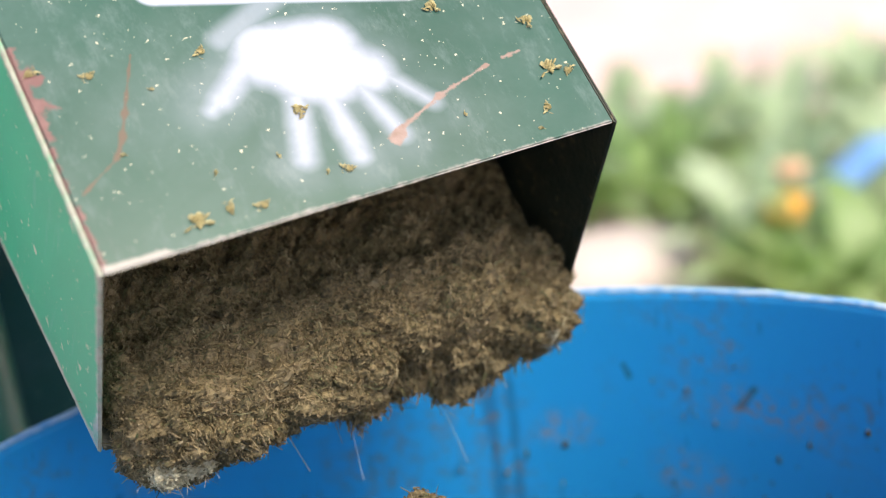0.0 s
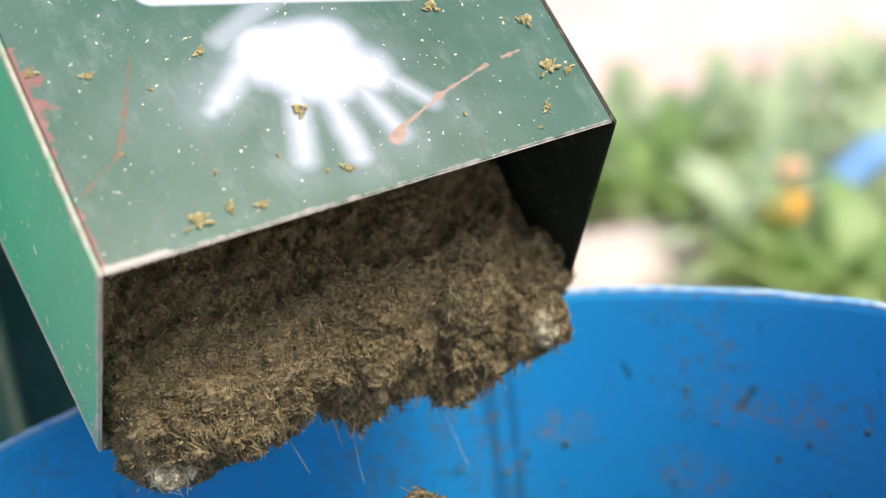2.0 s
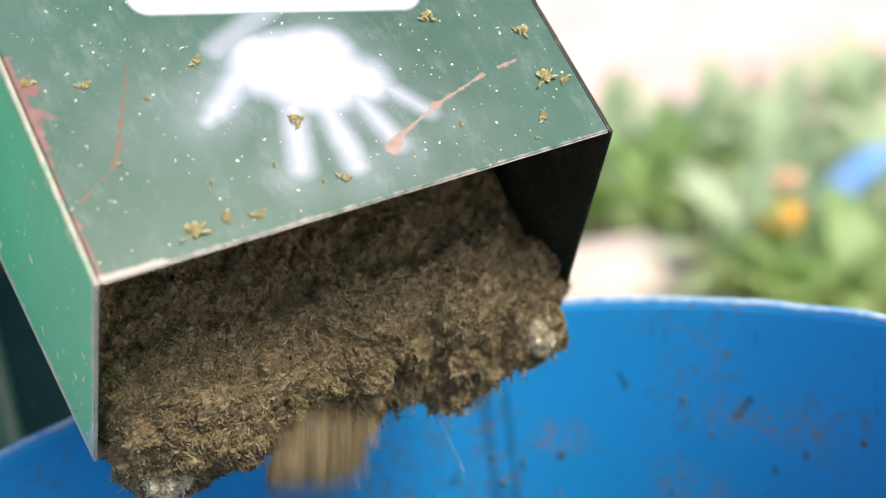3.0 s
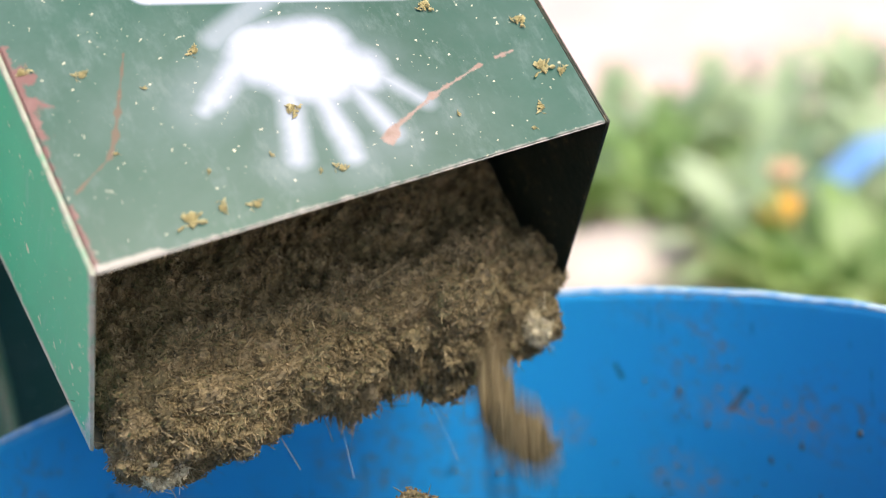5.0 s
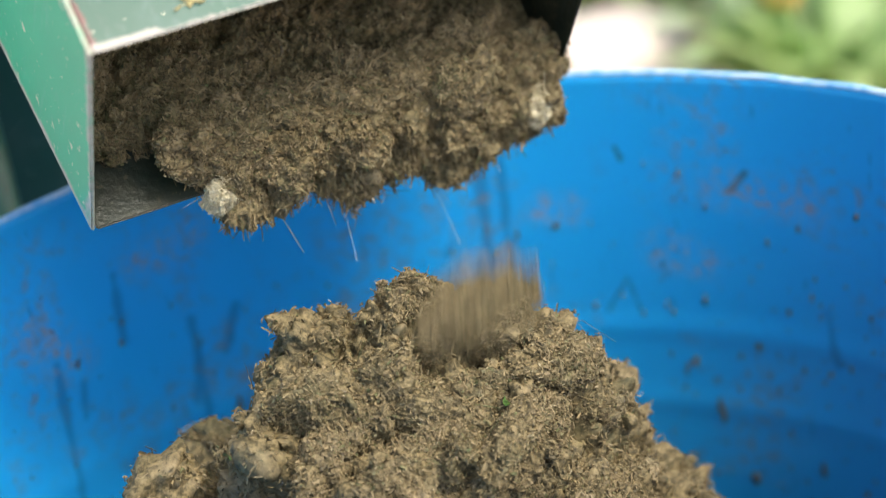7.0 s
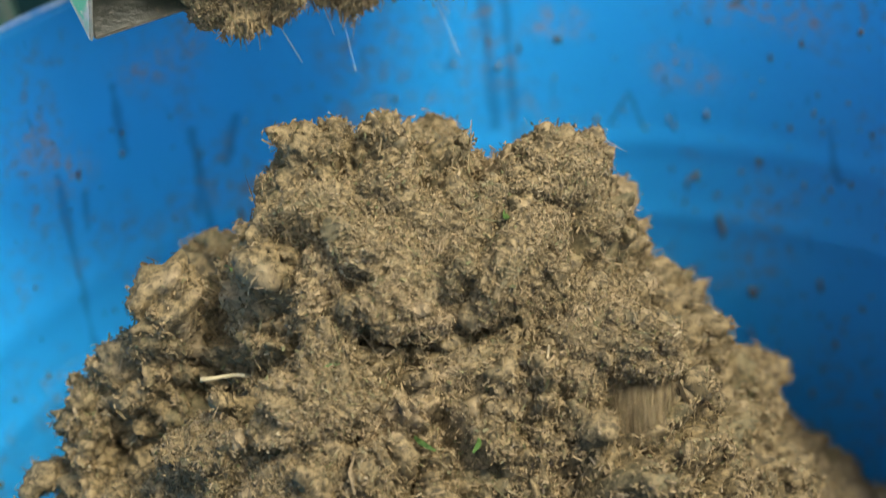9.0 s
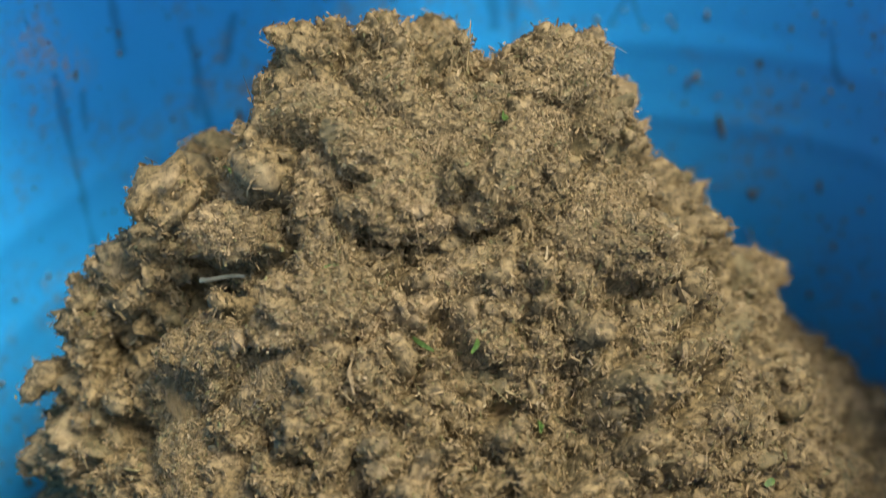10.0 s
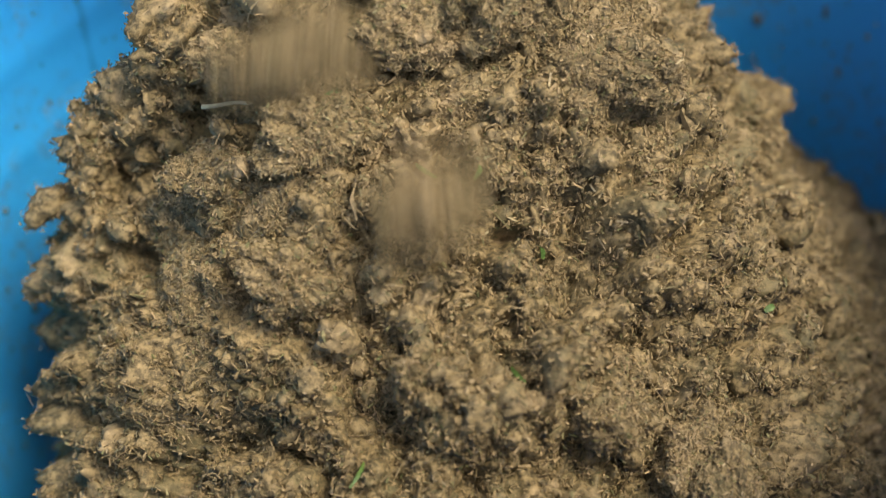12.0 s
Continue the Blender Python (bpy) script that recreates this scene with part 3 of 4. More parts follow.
def pulp_heap():
    n = 500
    g = np.interp(np.linspace(0, 1, n), [0, 0.05, 0.95, 1], [-RAD + 0.002, -0.215, 0.205, RAD - 0.002])
    h = np.interp(np.linspace(0, 1, n), [0, 0.10, 0.90, 1], [-RAD + 0.002, -0.180, 0.165, RAD - 0.002])
    x, y = np.meshgrid(g, h, indexing="ij")
    x, y = x.ravel() + CX, y.ravel() + CY
    rr = np.hypot(x - CX, y - CY)
    pull = np.minimum(1, (RAD - 0.003) / np.maximum(rr, 1e-6))
    x, y = CX + (x - CX) * pull, CY + (y - CY) * pull
    p = np.stack([x, y, heap_height(x, y)], 1)
    f = grid_faces(n, n)
    nrm = normals_of(p, f)
    rise = 0.036 * (clods(p, 16, 21) ** 0.7 - 0.62) + 0.026 * (clods(p, 46, 5) ** 0.6 - 0.70) + 0.015 * (clods(p, 125, 6) ** 0.55 - 0.70) + 0.013 * (clods(p * [0.55, 0.55, 1.7], 34, 15) ** 0.7 - 0.62) - 0.002
    rise *= 1 - 0.45 * np.clip((p[:, 0] - 0.07) / 0.06, 0, 1)
    p = p + nrm * rise[:, None] + np.stack([lattice(p * 120, 51), lattice(p * 120, 52), lattice(p * 120, 53)], 1) * 0.0018
    nrm = normals_of(p, f)
    rr = np.hypot(p[:, 0] - CX, p[:, 1] - CY)
    ok = np.where((p[:, 1] > 0.30) & (p[:, 1] < 0.70) & (rr < RAD - 0.022))[0]
    # uneven crowds of lumps: some patches knobbly, some felted
    crowd = np.clip(0.35 + lattice(p[ok] * 30, 77), 0.02, 1) / np.clip(np.abs(nrm[ok, 2]), 0.5, 1)
    i = rng.choice(ok, 850, p=crowd / crowd.sum())
    cv, cf, cn = scattered_clods(p[i], nrm[i], 0.0042, 83)
    even = 1 / np.clip(np.abs(nrm[ok, 2]), 0.4, 1)
    i = rng.choice(ok, 1900, p=even / even.sum())
    dv, df, dn = scattered_clods(p[i], nrm[i], 0.0024, 84)
    allp, allf = joined([(p, f), (cv, cf.reshape(-1, 4)), (dv, df.reshape(-1, 4))])
    alln = np.concatenate([nrm, cn, dn])
    rr = np.hypot(allp[:, 0] - CX, allp[:, 1] - CY)
    pull = np.minimum(1, (RAD - 0.002) / np.maximum(rr, 1e-6))
    allp[:, 0], allp[:, 1] = CX + (allp[:, 0] - CX) * pull, CY + (allp[:, 1] - CY) * pull
    weight = np.concatenate([1 / np.clip(np.abs(nrm[:, 2]), 0.2, 1), np.full(len(cv), 4.5), np.full(len(dv), 2.0)])
    weight *= (allp[:, 1] > 0.30) & (allp[:, 1] < 0.70) & (rr < RAD - 0.006)
    weight /= weight.sum()
    def some(k):
        i = rng.choice(len(allp), k, p=weight)
        return allp[i] + rng.normal(0, 0.0006, (k, 3)) + alln[i] * 0.0007, alln[i]
    bits = [flakes(*some(290000), 0.0019, 0.0010, 0.25, 0.5, True), flakes(*some(70000), 0.0011, 0.0008, 0.1, 0.6, True), flakes(*some(14000), 0.0042, 0.0005, 0.6), flakes(*some(1500), 0.010, 0.00032, 0.8, 0.5), flakes(*some(320), 0.006, 0.0018, 0.9)]
    me = mesh_of("fodder_heap", allp, allf, PULP)
    me.polygons.foreach_set("use_smooth", [True] * len(me.polygons))
    root = new("fodder_heap", me)
    tagged(root, "moist brown heap of shredded fodder inside the blue drum", "heap", kind="stuff")
    v, q = joined(bits)
    chips = new("fibre_coat", mesh_of("fibre_coat", v, q, CHIPS))
    chips.parent = root
    tagged(chips, "coat of loose pale fibrous chips", kind="stuff")
    return allp


def heap_top(x, y):
    """The highest point of the finished heap close to (x, y)."""
    near = np.hypot(HEAP[:, 0] - x, HEAP[:, 1] - y) < 0.004
    return float(HEAP[near, 2].max()) if near.any() else float(heap_height(np.array([x]), np.array([y]))[0])


def leaf_scrap(x, y, long, wide, turn, tilt):
    bm = bmesh.new()
    rows = []
    for i in range(6):
        u = i / 5
        w = wide * (0.25 + 0.75 * math.sin(math.pi * (0.1 + 0.8 * u)))
        bend = 0.18 * long * math.sin(math.pi * u)
        rows.append([bm.verts.new(((u - 0.5) * long, -w / 2, bend)), bm.verts.new(((u - 0.5) * long, 0, bend - w * 0.15)), bm.verts.new(((u - 0.5) * long, w / 2, bend))])
    for a, b in zip(rows, rows[1:]):
        for j in (0, 1):
            bm.faces.new((a[j], a[j + 1], b[j + 1], b[j]))
    bmesh.ops.solidify(bm, geom=bm.faces[:], thickness=0.0002)
    ob = part("leaf_scrap", bm, SCRAP, None, "torn bright green leaf scrap lying on the heap", True)
    ob.matrix_basis = pose(x, y, heap_top(x, y) + 0.0008, 40 + tilt, tilt * 0.5, turn)
    return tagged(ob, category="leaf scrap", group="leaf scraps on the heap")


def straw_stalk(x, y, long, turn):
    bm = bmesh.new()
    bmesh.ops.create_cone(bm, segments=9, radius1=0.0010, radius2=0.0006, depth=long, cap_ends=True, matrix=pose(0, 0, 0, 0, 90, 0))
    bmesh.ops.subdivide_edges(bm, edges=[e for e in bm.edges if e.calc_length() > long * 0.5], cuts=6)
    for v in bm.verts:
        v.co.z += 0.0012 * math.sin(v.co.x / long * 3.0)
        v.co.y += 0.0011 * math.sin(v.co.x / long * 5.0 + 1)
        v.co.y *= 1 + 0.25 * noise.noise(v.co * 400)
    ob = part("straw_stalk", bm, STRAW, None, "pale dry straw stalk lying across the heap", True)
    ob.matrix_basis = pose(x, y, heap_top(x, y) + 0.0015, 0, 4, turn)
    return tagged(ob, category="straw")


HEAP = pulp_heap()
straw_stalk(-0.110, 0.544, 0.022, -12)
for x, y, long, wide, turn, tilt in ((0.008, 0.556, 0.006, 0.0042, 80, 20), (-0.0136, 0.494, 0.010, 0.0022, 75, 10), (-0.033, 0.499, 0.012, 0.0020, -50, 5), (-0.064, 0.516, 0.007, 0.0016, 20, 10), (0.035, 0.543, 0.007, 0.0028, 50, 0),
                                     (-0.099, 0.538, 0.006, 0.0022, 120, 15), (0.0066, 0.474, 0.009, 0.0030, 100, 10), (-0.0708, 0.412, 0.013, 0.0018, 65, 0), (-0.0066, 0.436, 0.010, 0.0018, -60, 0), (0.0948, 0.475, 0.005, 0.0030, 30, 0)):
    leaf_scrap(x, y, long, wide, turn, tilt)

# ---- the shredder and its chute ----
# chute space: x across the mouth, y up along the chute, z square to its floor
WIDE, HIGH, LONG = 0.2138, 0.103, 0.46
CHUTE = Matrix(((0.89646, -0.31644, 0.31021, -0.14187), (0.44313, 0.64016, -0.62756, 0.60311), (0.0, 0.70004, 0.71410, 0.632), (0, 0, 0, 1)))


def shredder():
    root = new("fodder_shredder")
    root.matrix_basis = CHUTE
    t = 0.0016
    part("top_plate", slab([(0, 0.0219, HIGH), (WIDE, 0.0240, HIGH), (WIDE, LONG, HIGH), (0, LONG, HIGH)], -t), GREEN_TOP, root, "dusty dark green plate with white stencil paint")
    part("floor_plate", slab([(0, 0.0, -t), (WIDE, 0.0, -t), (WIDE, LONG, -t), (0, LONG, -t)], t), DARK_FLECKED, root)
    left = [(-0.0005, 0.0, -t), (-0.0005, 0.0215, HIGH + 0.0005), (-0.0005, LONG, HIGH + 0.0005), (-0.0005, LONG, -0.082)]
    part("side_plate", slab(left, t, axis=(-1, 0, 0)), GREEN_SIDE_LIT, root, "green side plate with worn edges, light put into its colour")
    right = [(WIDE + 0.0005, 0.0, -t), (WIDE + 0.0005, 0.0236, HIGH), (WIDE + 0.0005, LONG, HIGH), (WIDE + 0.0005, LONG, -0.05)]
    part("side_plate", slab(right, t, axis=(1, 0, 0)), DARK_FLECKED, root)
    inv = CHUTE.inverted()
    # the machine's body and the leg below, upright in the world
    bm = bmesh.new()
    bmesh.ops.create_cube(bm, size=1, matrix=inv @ pose(-0.22, 1.06, 0.62, 0, 0, 26.3) @ Matrix.Diagonal((0.42, 0.26, 0.74, 1)))
    bmesh.ops.bevel(bm, geom=bm.edges[:], offset=0.006, segments=2, affect="EDGES")
    part("housing", bm, GREEN_DARK, root, "dark green sheet-metal housing")
    for x, y in ((-0.262, 0.865), (-0.03, 1.045), (-0.42, 1.05), (-0.10, 1.21)):
        bm = bmesh.new()
        bmesh.ops.create_cone(bm, segments=20, radius1=0.019, radius2=0.019, depth=0.9, cap_ends=True, matrix=inv @ pose(x, y, 0.45))
        part("leg", bm, GREEN, root, smooth=False)
    return tagged(root, "green painted fodder shredder with an open chute over the drum", "shredder")


shredder()


def layer_height(s, a):
    """Thickness of the pulp that slides down the floor of the chute."""
    return 0.019 - 0.015 * np.clip((s - WIDE + 0.045) / 0.042, 0, 1) * np.clip(1 - a / 0.2, 0, 1) + 0.05 * np.clip(a - 0.05, 0, 0.3)


def pulp_layer():
    """The pulp in the chute: it comes down on the floor plate, bulges and hangs over the lip."""
    nu, nv = 300, 330
    s = np.linspace(0.002, WIDE - 0.002, nu)
    k = np.linspace(0, 1, nv)
    S, K = np.meshgrid(s, k, indexing="ij")
    S, K = S.ravel(), K.ravel()
    # along the chute first, then round the nose, then back under to the floor
    hang = 0.0095 + 0.009 * (0.5 + 0.5 * lattice(np.stack([S * 45, S * 0, S * 0], 1), 7)) + 0.007 * lattice(np.stack([S * 150, S * 0, S * 0], 1), 8) + 0.0055 * np.abs(lattice(np.stack([S * 330, S * 0, S * 0], 1), 12))
    a = np.where(K < 0.62, 0.26 * np.maximum(1 - K / 0.62, 0) ** 1.2, 0.0)
    h = layer_height(S, a)
    turn = np.clip((K - 0.62) / 0.38, 0, 1)
    drip = np.clip((S - 0.030) / 0.03, 0.25, 1)
    hang = hang * drip
    u = np.clip(turn / 0.62, 0, 1)
    w = np.clip((turn - 0.62) / 0.38, 0, 1)
    tip_a, tip_h = -0.70 * hang, -0.71 * hang
    nose_a = (2 * u * (1 - u) * (-0.30 * hang - 0.006) + u * u * tip_a) * (1 - w)
    nose_h = (1 - u) ** 2 * h + 2 * u * (1 - u) * 0.75 * h + u * u * tip_h
    nose_h = nose_h * (1 - w) - 0.001 * w
    back = 0.034 * np.clip((0.062 - S) / 0.030, 0, 1) + 0.004 * lattice(np.stack([S * 70, S * 0, S * 0], 1), 9)
    y = np.where(K < 0.62, a, nose_a) + back * np.clip(1 - a / 0.12, 0, 1)
    z = np.where(K < 0.62, h, nose_h)
    p = np.stack([S, y, z], 1)
    f = grid_faces(nu, nv)
    if normals_of(p, f)[(nu // 2) * nv + nv // 3, 2] < 0:
        f = f[:, ::-1]
    nrm = normals_of(p, f)
    rise = 0.014 * (clods(p, 30, 61) ** 0.8 - 0.55) + 0.010 * (clods(p, 85, 65) ** 0.8 - 0.55) + 0.0055 * (clods(p, 240, 66) ** 0.8 - 0.5) + 0.0012 * rugged(p, 380, 71, 3)
    edge = np.clip(np.minimum(S, WIDE - S) / 0.012, 0.15, 1)
    p = p + nrm * (rise * edge)[:, None]
    p[:, 0] = np.clip(p[:, 0], 0.0015, WIDE - 0.0015)
    inside = (p[:, 1] > 0.001)
    p[inside, 2] = np.clip(p[inside, 2], 0.0008, HIGH - 0.004)
    nrm = normals_of(p, f)
    ok = np.where((p[:, 1] < 0.15) & (S > 0.006) & (S < WIDE - 0.006))[0]
    low = np.where((K > 0.66) & (K < 0.95) & (S > 0.004) & (S < WIDE - 0.004))[0]
    i = rng.choice(np.concatenate([ok, low]), 260)
    cv, cf, cn = scattered_clods(p[i], nrm[i], 0.0019, 91)
    cv[:, 0] = np.clip(cv[:, 0], 0.0012, WIDE - 0.0012)
    cv[:, 2] = np.where(cv[:, 1] > 0, np.maximum(cv[:, 2], 0.0006), cv[:, 2])
    allp, allf = joined([(p, f), (cv, cf.reshape(-1, 4))])
    alln = np.concatenate([nrm, cn])
    ok = np.concatenate([ok, len(p) + np.arange(len(cv))])
    def some(k, pool):
        i = rng.choice(pool, k)
        return allp[i] + alln[i] * 0.0004, alln[i]
    bits = [flakes(*some(110000, ok), 0.0010, 0.0008, 0.45, 0.5, True), flakes(*some(2200, ok), 0.0045, 0.0003, 0.85)]
    at, nr = some(1800, low)
    nr = nr * 0.5 + np.array([0, -0.25, -0.7])
    bits.append(flakes(at[:900] + nr[:900] * 0.001, nr[:900] / np.linalg.norm(nr[:900], axis=1, keepdims=True), 0.0042, 0.0006, -2.0))
    tips = np.where((K > 0.76) & (K < 0.92) & (S > 0.03) & (S < WIDE - 0.004))[0]
    for count, long, wide in ((160, 0.011, 0.0004), (1500, 0.0065, 0.0008), (2600, 0.0040, 0.0010)):
        at, _ = some(count, tips)
        down = np.tile([0.0, -0.70, -0.71], (count, 1)) + rng.normal(0, 0.16, (count, 3))
        down /= np.linalg.norm(down, axis=1, keepdims=True)
        bits.append(flakes(at + down * long * 0.3, down, long, wide, -6.0, 0.5))
    root = new("fodder_layer", mesh_of("fodder_layer", allp, allf, PULP))
    root.matrix_basis = CHUTE
    tagged(root, "wet brown shredded fodder sliding out of the chute", "fodder", kind="stuff")
    v, q = joined(bits)
    chips = new("fibre_coat", mesh_of("fibre_coat", v, q, CHIPS))
    chips.parent = root
    tagged(chips, "coat of loose pale fibrous chips", kind="stuff")
    return root


LAYER = pulp_layer()


def slime_thread(points, radius=0.00014):
    """A thin clear string hanging from the pulp."""
    curve = bpy.data.curves.new("thread", "CURVE")
    curve.dimensions, curve.bevel_depth, curve.bevel_resolution = "3D", radius, 2
    spline = curve.splines.new("BEZIER")
    spline.bezier_points.add(len(points) - 1)
    for b, p in zip(spline.bezier_points, points):
        b.co, b.handle_left_type, b.handle_right_type = p, "AUTO", "AUTO"
    tmp = bpy.data.objects.new("thread", curve)
    me = bpy.data.meshes.new_from_object(tmp)
    me.materials.append(THREAD)
    bpy.data.objects.remove(tmp)
    ob = new("thread", me)
    ob.parent = LAYER
    return tagged(ob, "thin clear string of juice")


for s0, long, drift in ((0.139, 0.040, 0.016), (0.104, 0.030, 0.001), (0.178, 0.012, 0.001)):
    slime_thread([(s0 + drift * (u ** 0.6), -0.012 - 0.70 * long * u - 0.004 * u * u, -0.014 - 0.71 * long * u) for u in (0.0, 0.33, 0.66, 1.0)])


def clump(size, stretch, seed, base=PULP):
    """One rigid torn-off clump of pulp, its fibres trailing; size in metres."""
    r = np.random.default_rng(seed)
    nu, nv = 120, 64
    th, ph = np.meshgrid(np.linspace(0, 2 * math.pi, nu), np.linspace(0.02, math.pi - 0.02, nv), indexing="ij")
    d = np.stack([np.sin(ph) * np.cos(th), np.sin(ph) * np.sin(th), np.cos(ph)], -1).reshape(-1, 3)
    off = r.uniform(0, 50, 3)
    rad = 1 + 0.5 * (clods(d * 0.9 + off, 1.2, seed) - 0.45) + 0.22 * (clods(d + off, 2.8, seed + 1) - 0.45) + 0.035 * rugged(d + off, 7, seed, 3, 0.5)
    p = d * rad[:, None] * np.array([stretch[0], stretch[1], stretch[2]]) * size
    f = grid_faces(nu, nv)
    if np.mean(np.sum(normals_of(p, f) * d, 1)) < 0:
        f = f[:, ::-1]
    nrm = normals_of(p, f)
    ob = new("fodder_clump", mesh_of("fodder_clump", p, f, base))
    i = r.integers(0, len(p), 26)
    cv, cf, cn = scattered_clods(p[i], nrm[i], size * 0.16, seed + 200)
    p = np.concatenate([p, cv]) + np.concatenate([nrm, cn]) * 0.0006
    nrm = np.concatenate([nrm, cn])
    k = int(7500 * (size / 0.015) ** 2)
    i, j, l = r.integers(0, len(p), k), r.integers(0, len(p), k // 14), r.integers(0, len(p), 30)
    bits = [(cv, cf.reshape(-1, 4)), flakes(p[i], nrm[i], 0.0013, 0.0009, 0.5, 0.5, True), flakes(p[j], nrm[j], 0.0045, 0.0005, 0.8), flakes(p[l], nrm[l], 0.011, 0.0004, 0.0, 0.5)]
    v, q = joined(bits)
    me = mesh_of("fibre_coat", v, q, base)
    me.materials.append(CHIPS if base is PULP else base)
    me.polygons.foreach_set("material_index", [0] * (26 * len(grid_faces(16, 10))) + [1] * (len(q) - 26 * len(grid_faces(16, 10))))
    chips = new("fibre_coat", me)
    chips.parent = ob
    tagged(chips, "coat of loose pale fibrous chips", kind="stuff")
    return tagged(ob, "falling clump of wet brown shredded fodder", "clump", "falling clumps")


PALE = simple("pale_wet_fibre", (0.34, 0.29, 0.18), (0.62, 0.55, 0.39), 200, 0.35, 0.5, 0.001)
CLUMPS = [clump(0.011, (1.3, 0.9, 0.8), 1), clump(0.014, (1.5, 0.8, 0.9), 2), clump(0.009, (1.0, 0.8, 1.7), 3), clump(0.017, (1.7, 0.8, 0.75), 4), clump(0.007, (1.0, 0.8, 2.4), 5), clump(0.021, (1.15, 1.0, 0.62), 6), clump(0.022, (1.5, 0.8, 0.8), 7), clump(0.0065, (1.1, 0.9, 1.3), 8, PALE)]
PEAKS = [clump(0.014, (0.95, 0.9, 1.15), 11), clump(0.013, (1.0, 0.9, 1.05), 12)]
for peak in PEAKS:
    tagged(peak, "peak of wet brown shredded fodder standing on the heap", "clump", "peaks of the heap")
USED = set()


def crumbs():
    """Crumbs lying on the top plate of the chute."""
    def crumb(size, seed):
        r = np.random.default_rng(seed)
        at = r.normal(0, size * 0.4, (26, 3)) * [1, 1, 0.25]
        at[:, 2] = np.abs(at[:, 2]) + 0.0004
        v, q = flakes(at, np.tile([0, 0, 1.0], (26, 1)), size * 0.55, size * 0.3, 0.8, 0.6)
        v[:, 2] = np.maximum(v[:, 2], 0.00005)
        return mesh_of("fodder_crumb", v, q, DRY)
    kinds = [crumb(0.0042, 1), crumb(0.0034, 2), crumb(0.0022, 3), crumb(0.0012, 4)]
    spots = [(0.0392, 0.0322, 0), (0.2003, 0.0559, 0), (0.2075, 0.0520, 2), (0.2027, 0.0793, 1), (0.0935, 0.0661, 1), (0.1666, 0.0970, 1), (0.0044, 0.1089, 2), (0.0640, 0.0310, 2), (0.0520, 0.0335, 2),
             (0.0240, 0.0660, 3), (0.1010, 0.0360, 2), (0.0930, 0.0370, 3), (0.0680, 0.1010, 2), (0.0240, 0.1020, 2), (0.1560, 0.0450, 3), (0.1900, 0.0380, 2), (0.1830, 0.0300, 3), (0.0530, 0.0490, 3), (0.0780, 0.0490, 3), (0.0440, 0.0900, 3)]
    for s, a, kind in spots:
        ob = new("fodder_crumb", kinds[kind])
        ob.matrix_basis = CHUTE @ pose(s, a, HIGH, 0, 0, s * 9000)
        tagged(ob, "dry yellowish crumb of fodder lying on the green plate", "crumb", "crumbs on the plate")


crumbs()


# ---- what moves ----
def drop(t_land, s, x, y, kind, seed, lip_at=(-0.010, 0.004), back_at=(0.016, 0.012), roll=(0.0, -0.008, 0.12), creep=1.2, sink=None):
    """One clump: it creeps to the lip at s across the mouth, lets go, falls and stays lying at (x, y) on the heap."""
    r = random.Random(seed)
    ob = CLUMPS[kind]
    if kind in USED:
        ob = copy_thing(ob, Matrix())
        ob.animation_data_clear()
    USED.add(kind)
    s = min(s, 0.198)
    low = 0.010 * max(0.0, min(1.0, (s - 0.165) / 0.03))
    lip_at, back_at = (lip_at[0], lip_at[1] - 0.4 * low), (back_at[0], back_at[1] - low)
    lip = CHUTE @ Vector((s, *lip_at))
    back = CHUTE @ Vector((s, *back_at))
    end = Vector((x, y, heap_top(x, y) - 0.001))
    fall = max(0.10, math.sqrt(2 * max(lip.z - end.z, 0.03) / 9.81))
    go = t_land - fall
    a0, a1, a2 = (r.uniform(-25, 25) for _ in range(3))
    spin = (r.uniform(-60, 10), r.uniform(-25, 25), r.uniform(-20, 20))
    def at(p, u):
        return pose(p.x, p.y, p.z, a0 + spin[0] * u, a1 + spin[1] * u, a2 + 26 + spin[2] * u)
    rows = [(0.0, at(back if go > creep + 0.1 else back.lerp(lip, max(0, 1 - go / (creep + 0.1))), 0))]
    if go > creep + 0.1:
        rows.append((go - creep, at(back, 0)))
    if go > 0.05:
        rows.append((go, at(lip, 0)))
    steps = max(3, round(fall * FPS))
    for i in range(1, steps + 1):
        u = i / steps
        if go + fall * u > 0.04:
            p = lip.lerp(end, u)
            p.z = lip.z + (end.z - lip.z) * (0.25 * u + 0.75 * u * u)
            rows.append((go + fall * u, at(p, u)))
    for u in (0.35, 0.7, 1.0):
        px, py = end.x + roll[0] * u, end.y + roll[1] * u
        z = heap_top(px, py) - 0.001 - (sink if sink is not None else 0.027 if x < -0.095 else 0.015) * u
        rows.append((t_land + roll[2] * u, at(Vector((px, py, z)), 1 + u)))
    rest = rows[-1][1]
    rows = [q for q in rows if q[0] <= 12.0]
    if rows[-1][0] < 11.95:
        rows.append((12.0, rest))
    seen, clean = set(), []
    for t, m in rows:
        if frame(t) not in seen:
            seen.add(frame(t))
            clean.append((t, m))
    walk(ob, clean)


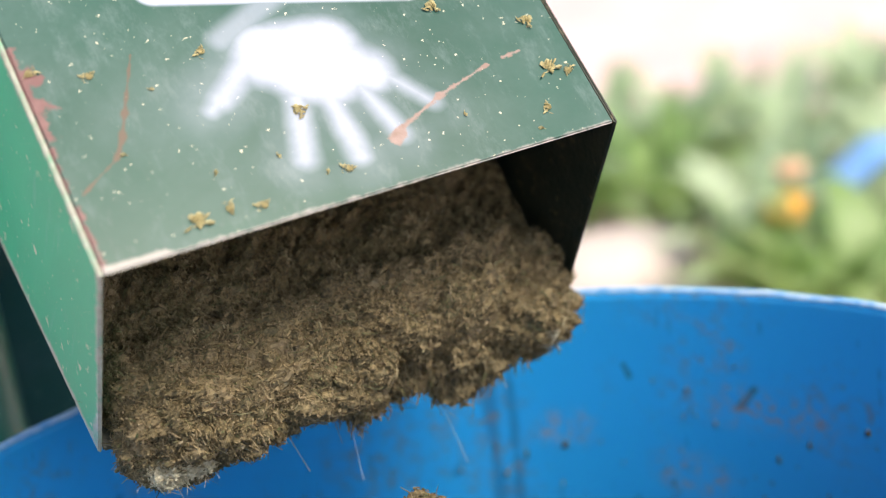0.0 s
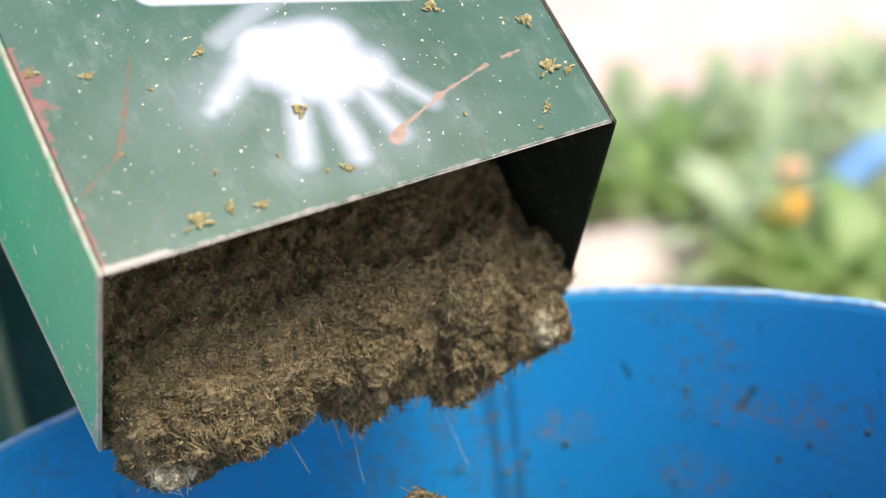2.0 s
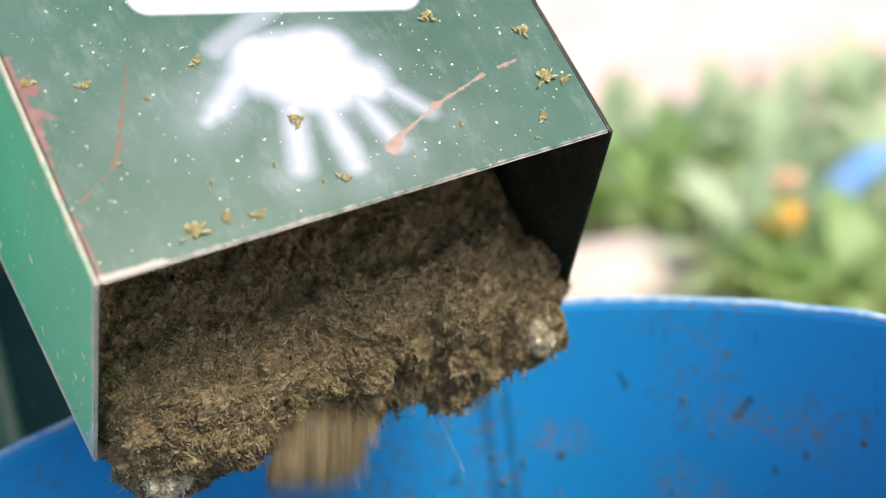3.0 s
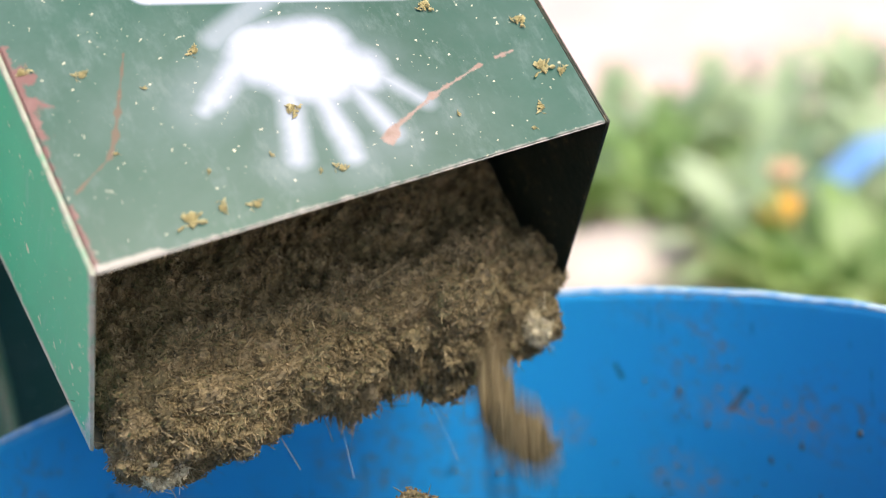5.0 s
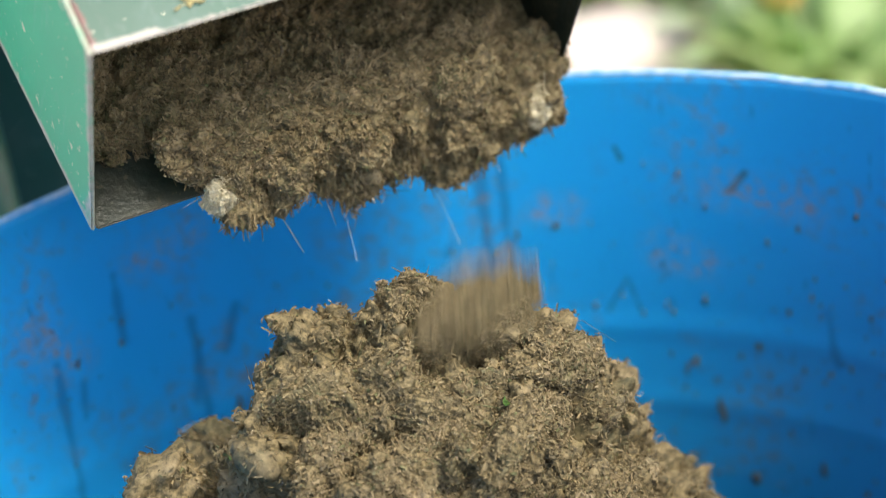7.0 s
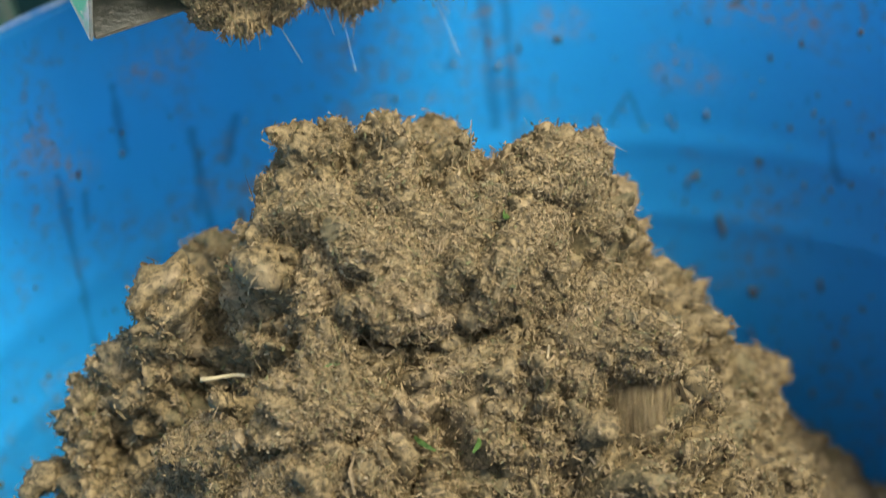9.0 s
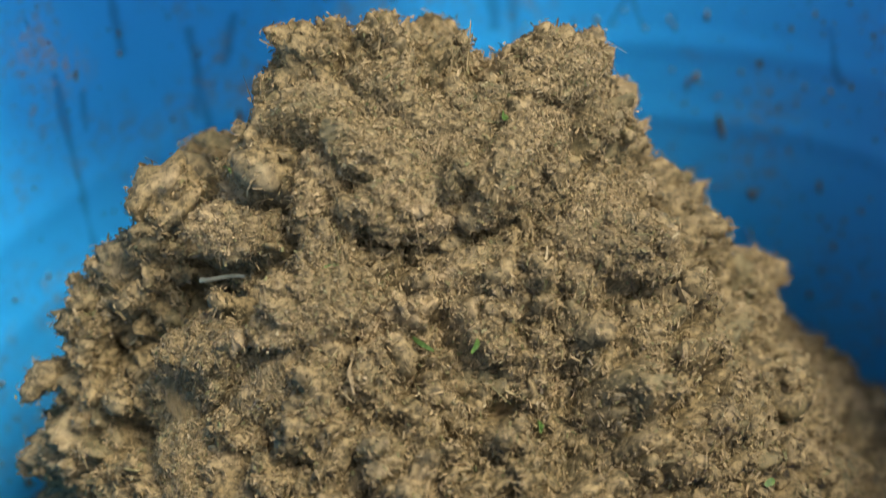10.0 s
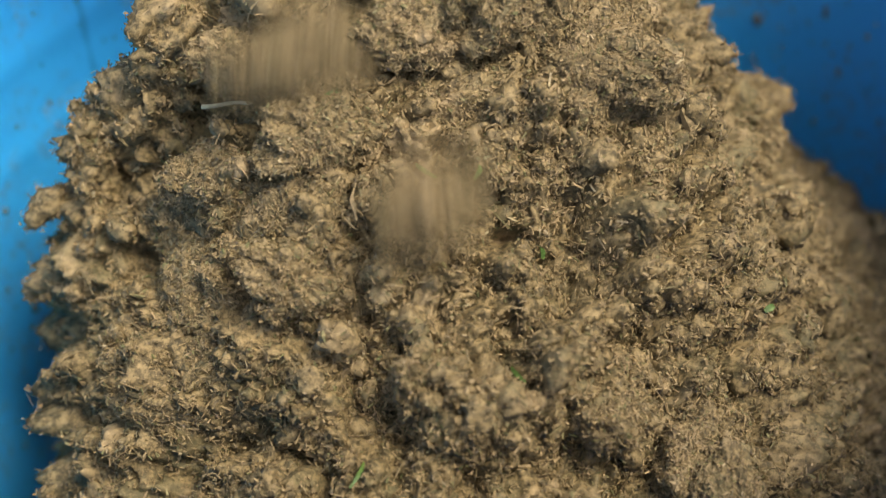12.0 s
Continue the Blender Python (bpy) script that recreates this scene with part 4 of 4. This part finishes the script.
def motions():
    # the layer trembles with the machine
    base = CHUTE
    walk(LAYER, [(i * 0.25, base @ pose(0.0006 * math.sin(i * 2.1), 0.0012 * math.sin(i * 1.3), 0)) for i in range(49)])
    for n, args in enumerate([
            (0.30, 0.090, -0.055, 0.575, 3), (0.48, 0.196, 0.030, 0.590, 1), (0.70, 0.175, 0.010, 0.580, 3), (0.86, 0.140, -0.020, 0.570, 3), (1.28, 0.115, -0.045, 0.575, 3),
            (1.45, 0.150, -0.010, 0.560, 1), (1.70, 0.198, 0.040, 0.590, 2), (2.30, 0.115, -0.050, 0.570, 1)]):
        drop(*args, n)
    for n, args in enumerate([
            (3.08, 0.090, -0.062, 0.560, 1), (3.50, 0.170, 0.010, 0.560, 3), (3.90, 0.060, -0.115, 0.525, 1), (4.30, 0.130, -0.030, 0.550, 3), (4.60, 0.190, 0.040, 0.570, 1),
            (5.08, 0.176, 0.010, 0.560, 4), (5.06, 0.188, 0.020, 0.555, 2), (5.12, 0.030, -0.130, 0.515, 0), (5.28, 0.095, -0.068, 0.535, 1), (5.32, 0.021, -0.150, 0.510, 0), (5.75, 0.050, -0.120, 0.515, 4), (6.20, 0.034, -0.150, 0.495, 3), (6.70, 0.045, -0.120, 0.485, 3), (5.78, 0.030, -0.140, 0.495, 1)]):
        drop(*args, 20 + n)
    for n, args in enumerate([
            (5.72, 0.185, 0.030, 0.560, 4), (5.93, 0.135, -0.020, 0.560, 3), (6.16, 0.060, -0.110, 0.495, 1), (6.30, 0.195, 0.050, 0.560, 0), (6.52, 0.180, 0.025, 0.575, 4), (6.69, 0.050, -0.110, 0.525, 4),
            (6.78, 0.110, -0.060, 0.570, 4), (7.05, 0.160, -0.005, 0.540, 3), (7.40, 0.090, -0.070, 0.520, 1), (7.75, 0.190, 0.040, 0.540, 3)]):
        drop(*args, 40 + n)
    for n, args in enumerate([
            (8.05, 0.060, -0.115, 0.530, 1), (8.36, 0.120, -0.048, 0.560, 0),  (8.95, 0.200, 0.052, 0.520, 0), (9.34, 0.065, -0.100, 0.545, 2),
            (9.60, 0.120, -0.042, 0.585, 4), (9.90, 0.045, -0.125, 0.520, 2), (10.50, 0.120, -0.035, 0.540, 0), (10.54, 0.050, -0.115, 0.500, 1)]):
        drop(*args, 60 + n)
    # fresh pulp that builds up the far side of the crown
    for n, args in enumerate([(7.30, 0.190, 0.036, 0.592, 1), (7.90, 0.180, 0.020, 0.594, 0), (8.10, 0.195, 0.042, 0.588, 0)]):
        drop(*args, 240 + n, roll=(0.0, 0.0, 0.1), sink=0.018)
    # two peaks that stand on the crown until they slide off
    for ob, x, y, z, go in ((PEAKS[0], -0.024, 0.592, 0.580, 8.36), (PEAKS[1], 0.011, 0.592, 0.569, 8.40)):
        rows = [(0.0, pose(x, y, z)), (go, pose(x, y, z))]
        for k in range(1, 6):
            u = k / 5
            px, py = x + 0.05 * u, y - 0.16 * u
            rows.append((go + 0.45 * u ** 0.8, pose(px, py, heap_top(px, py) + 0.006 - 0.022 * u, 60 * u, 10 * u, 0)))
        walk(ob, rows + [(12.0, rows[-1][1])])
    # a slide down the front of the heap
    for n, (args, roll) in enumerate([((8.43, 0.170, 0.010, 0.575, 6), (0.05, -0.150, 0.42)), ((8.47, 0.145, -0.012, 0.575, 3), (0.05, -0.165, 0.44)), ((8.40, 0.125, -0.045, 0.585, 3), (0.01, -0.03, 0.3))]):
        drop(*args, 120 + n, roll=roll)
    # the pulp in the near corner of the mouth, which goes first
    for n, args in enumerate([(6.18, 0.036, -0.150, 0.495, 5), (6.68, 0.055, -0.120, 0.510, 5), (6.30, 0.034, -0.140, 0.475, 3), (5.40, 0.028, -0.155, 0.505, 1), (6.19, 0.062, -0.100, 0.515, 1), (6.17, 0.021, -0.160, 0.485, 0), (6.24, 0.021, -0.150, 0.505, 0), (6.19, 0.016, -0.165, 0.500, 2), (6.18, 0.036, -0.135, 0.500, 2), (6.56, 0.016, -0.160, 0.510, 7), (8.75, 0.052, -0.115, 0.535, 7), (12.6, 0.209, 0.050, 0.560, 7), (12.7, 0.205, 0.050, 0.560, 2)]):
        drop(*args, 100 + n, (-0.009, -0.003), (-0.003, 0.001))
    # what hangs from the near corner of the lip, and what fills the corner behind it
    for n, args in enumerate([(6.34, 0.016, -0.165, 0.500, 2), (6.71, 0.024, -0.150, 0.500, 2), (6.28, 0.032, -0.130, 0.500, 2), (6.54, 0.016, -0.140, 0.490, 7), (6.70, 0.019, -0.150, 0.490, 7), (6.16, 0.042, -0.140, 0.490, 2), (6.68, 0.036, -0.130, 0.500, 7)]):
        drop(*args, 140 + n, (-0.010, -0.005), (-0.008, -0.003))
    # pale wet lumps on the lip
    for n, args in enumerate([(1.90, 0.034, -0.130, 0.500, 7), (6.22, 0.020, -0.150, 0.500, 7), (6.25, 0.026, -0.140, 0.495, 7), (12.8, 0.201, 0.048, 0.560, 7)]):
        drop(*args, 220 + n, (-0.017, -0.005), (-0.014, -0.001) if args[1] < 0.1 else (-0.010, 0.012))
    # a burst at the lip
    for n, args in enumerate([(6.70, 0.046, -0.110, 0.500, 3), (6.71, 0.066, -0.090, 0.510, 3), (6.72, 0.030, -0.130, 0.500, 1), (6.68, 0.085, -0.075, 0.520, 1), (6.65, 0.190, 0.035, 0.540, 1), (6.69, 0.200, 0.045, 0.550, 2), (6.56, 0.054, -0.105, 0.505, 4)]):
        drop(*args, 180 + n, (-0.012, -0.002), (0.004, 0.012))
    for n, args in enumerate([(6.27, 0.021, -0.150, 0.485, 0), (6.20, 0.030, -0.140, 0.495, 1), (6.19, 0.045, -0.130, 0.505, 1), (6.32, 0.016, -0.155, 0.495, 2), (6.23, 0.021, -0.150, 0.500, 0), (6.70, 0.030, -0.140, 0.485, 0)]):
        drop(*args, 160 + n, (0.001, 0.009), (0.004 + 0.003 * n, 0.010))
    # fresh pulp that fills the near corner again
    for n, args in enumerate([(9.86, 0.046, -0.116, 0.556, 0), (8.74, 0.050, -0.108, 0.548, 1), (9.32, 0.046, -0.118, 0.545, 2), (9.90, 0.040, -0.122, 0.550, 2), (8.78, 0.058, -0.100, 0.540, 1)]):
        drop(*args, 200 + n, (-0.008, 0.000), (0.042, 0.008), creep=1.9)
    for n, args in enumerate([(11.05, 0.115, -0.045, 0.440, 4), (11.6, 0.080, -0.085, 0.480, 1), (12.02, 0.130, -0.034, 0.432, 1), (12.01, 0.095, -0.076, 0.525, 3)]):
        drop(*args, 80 + n)


motions()
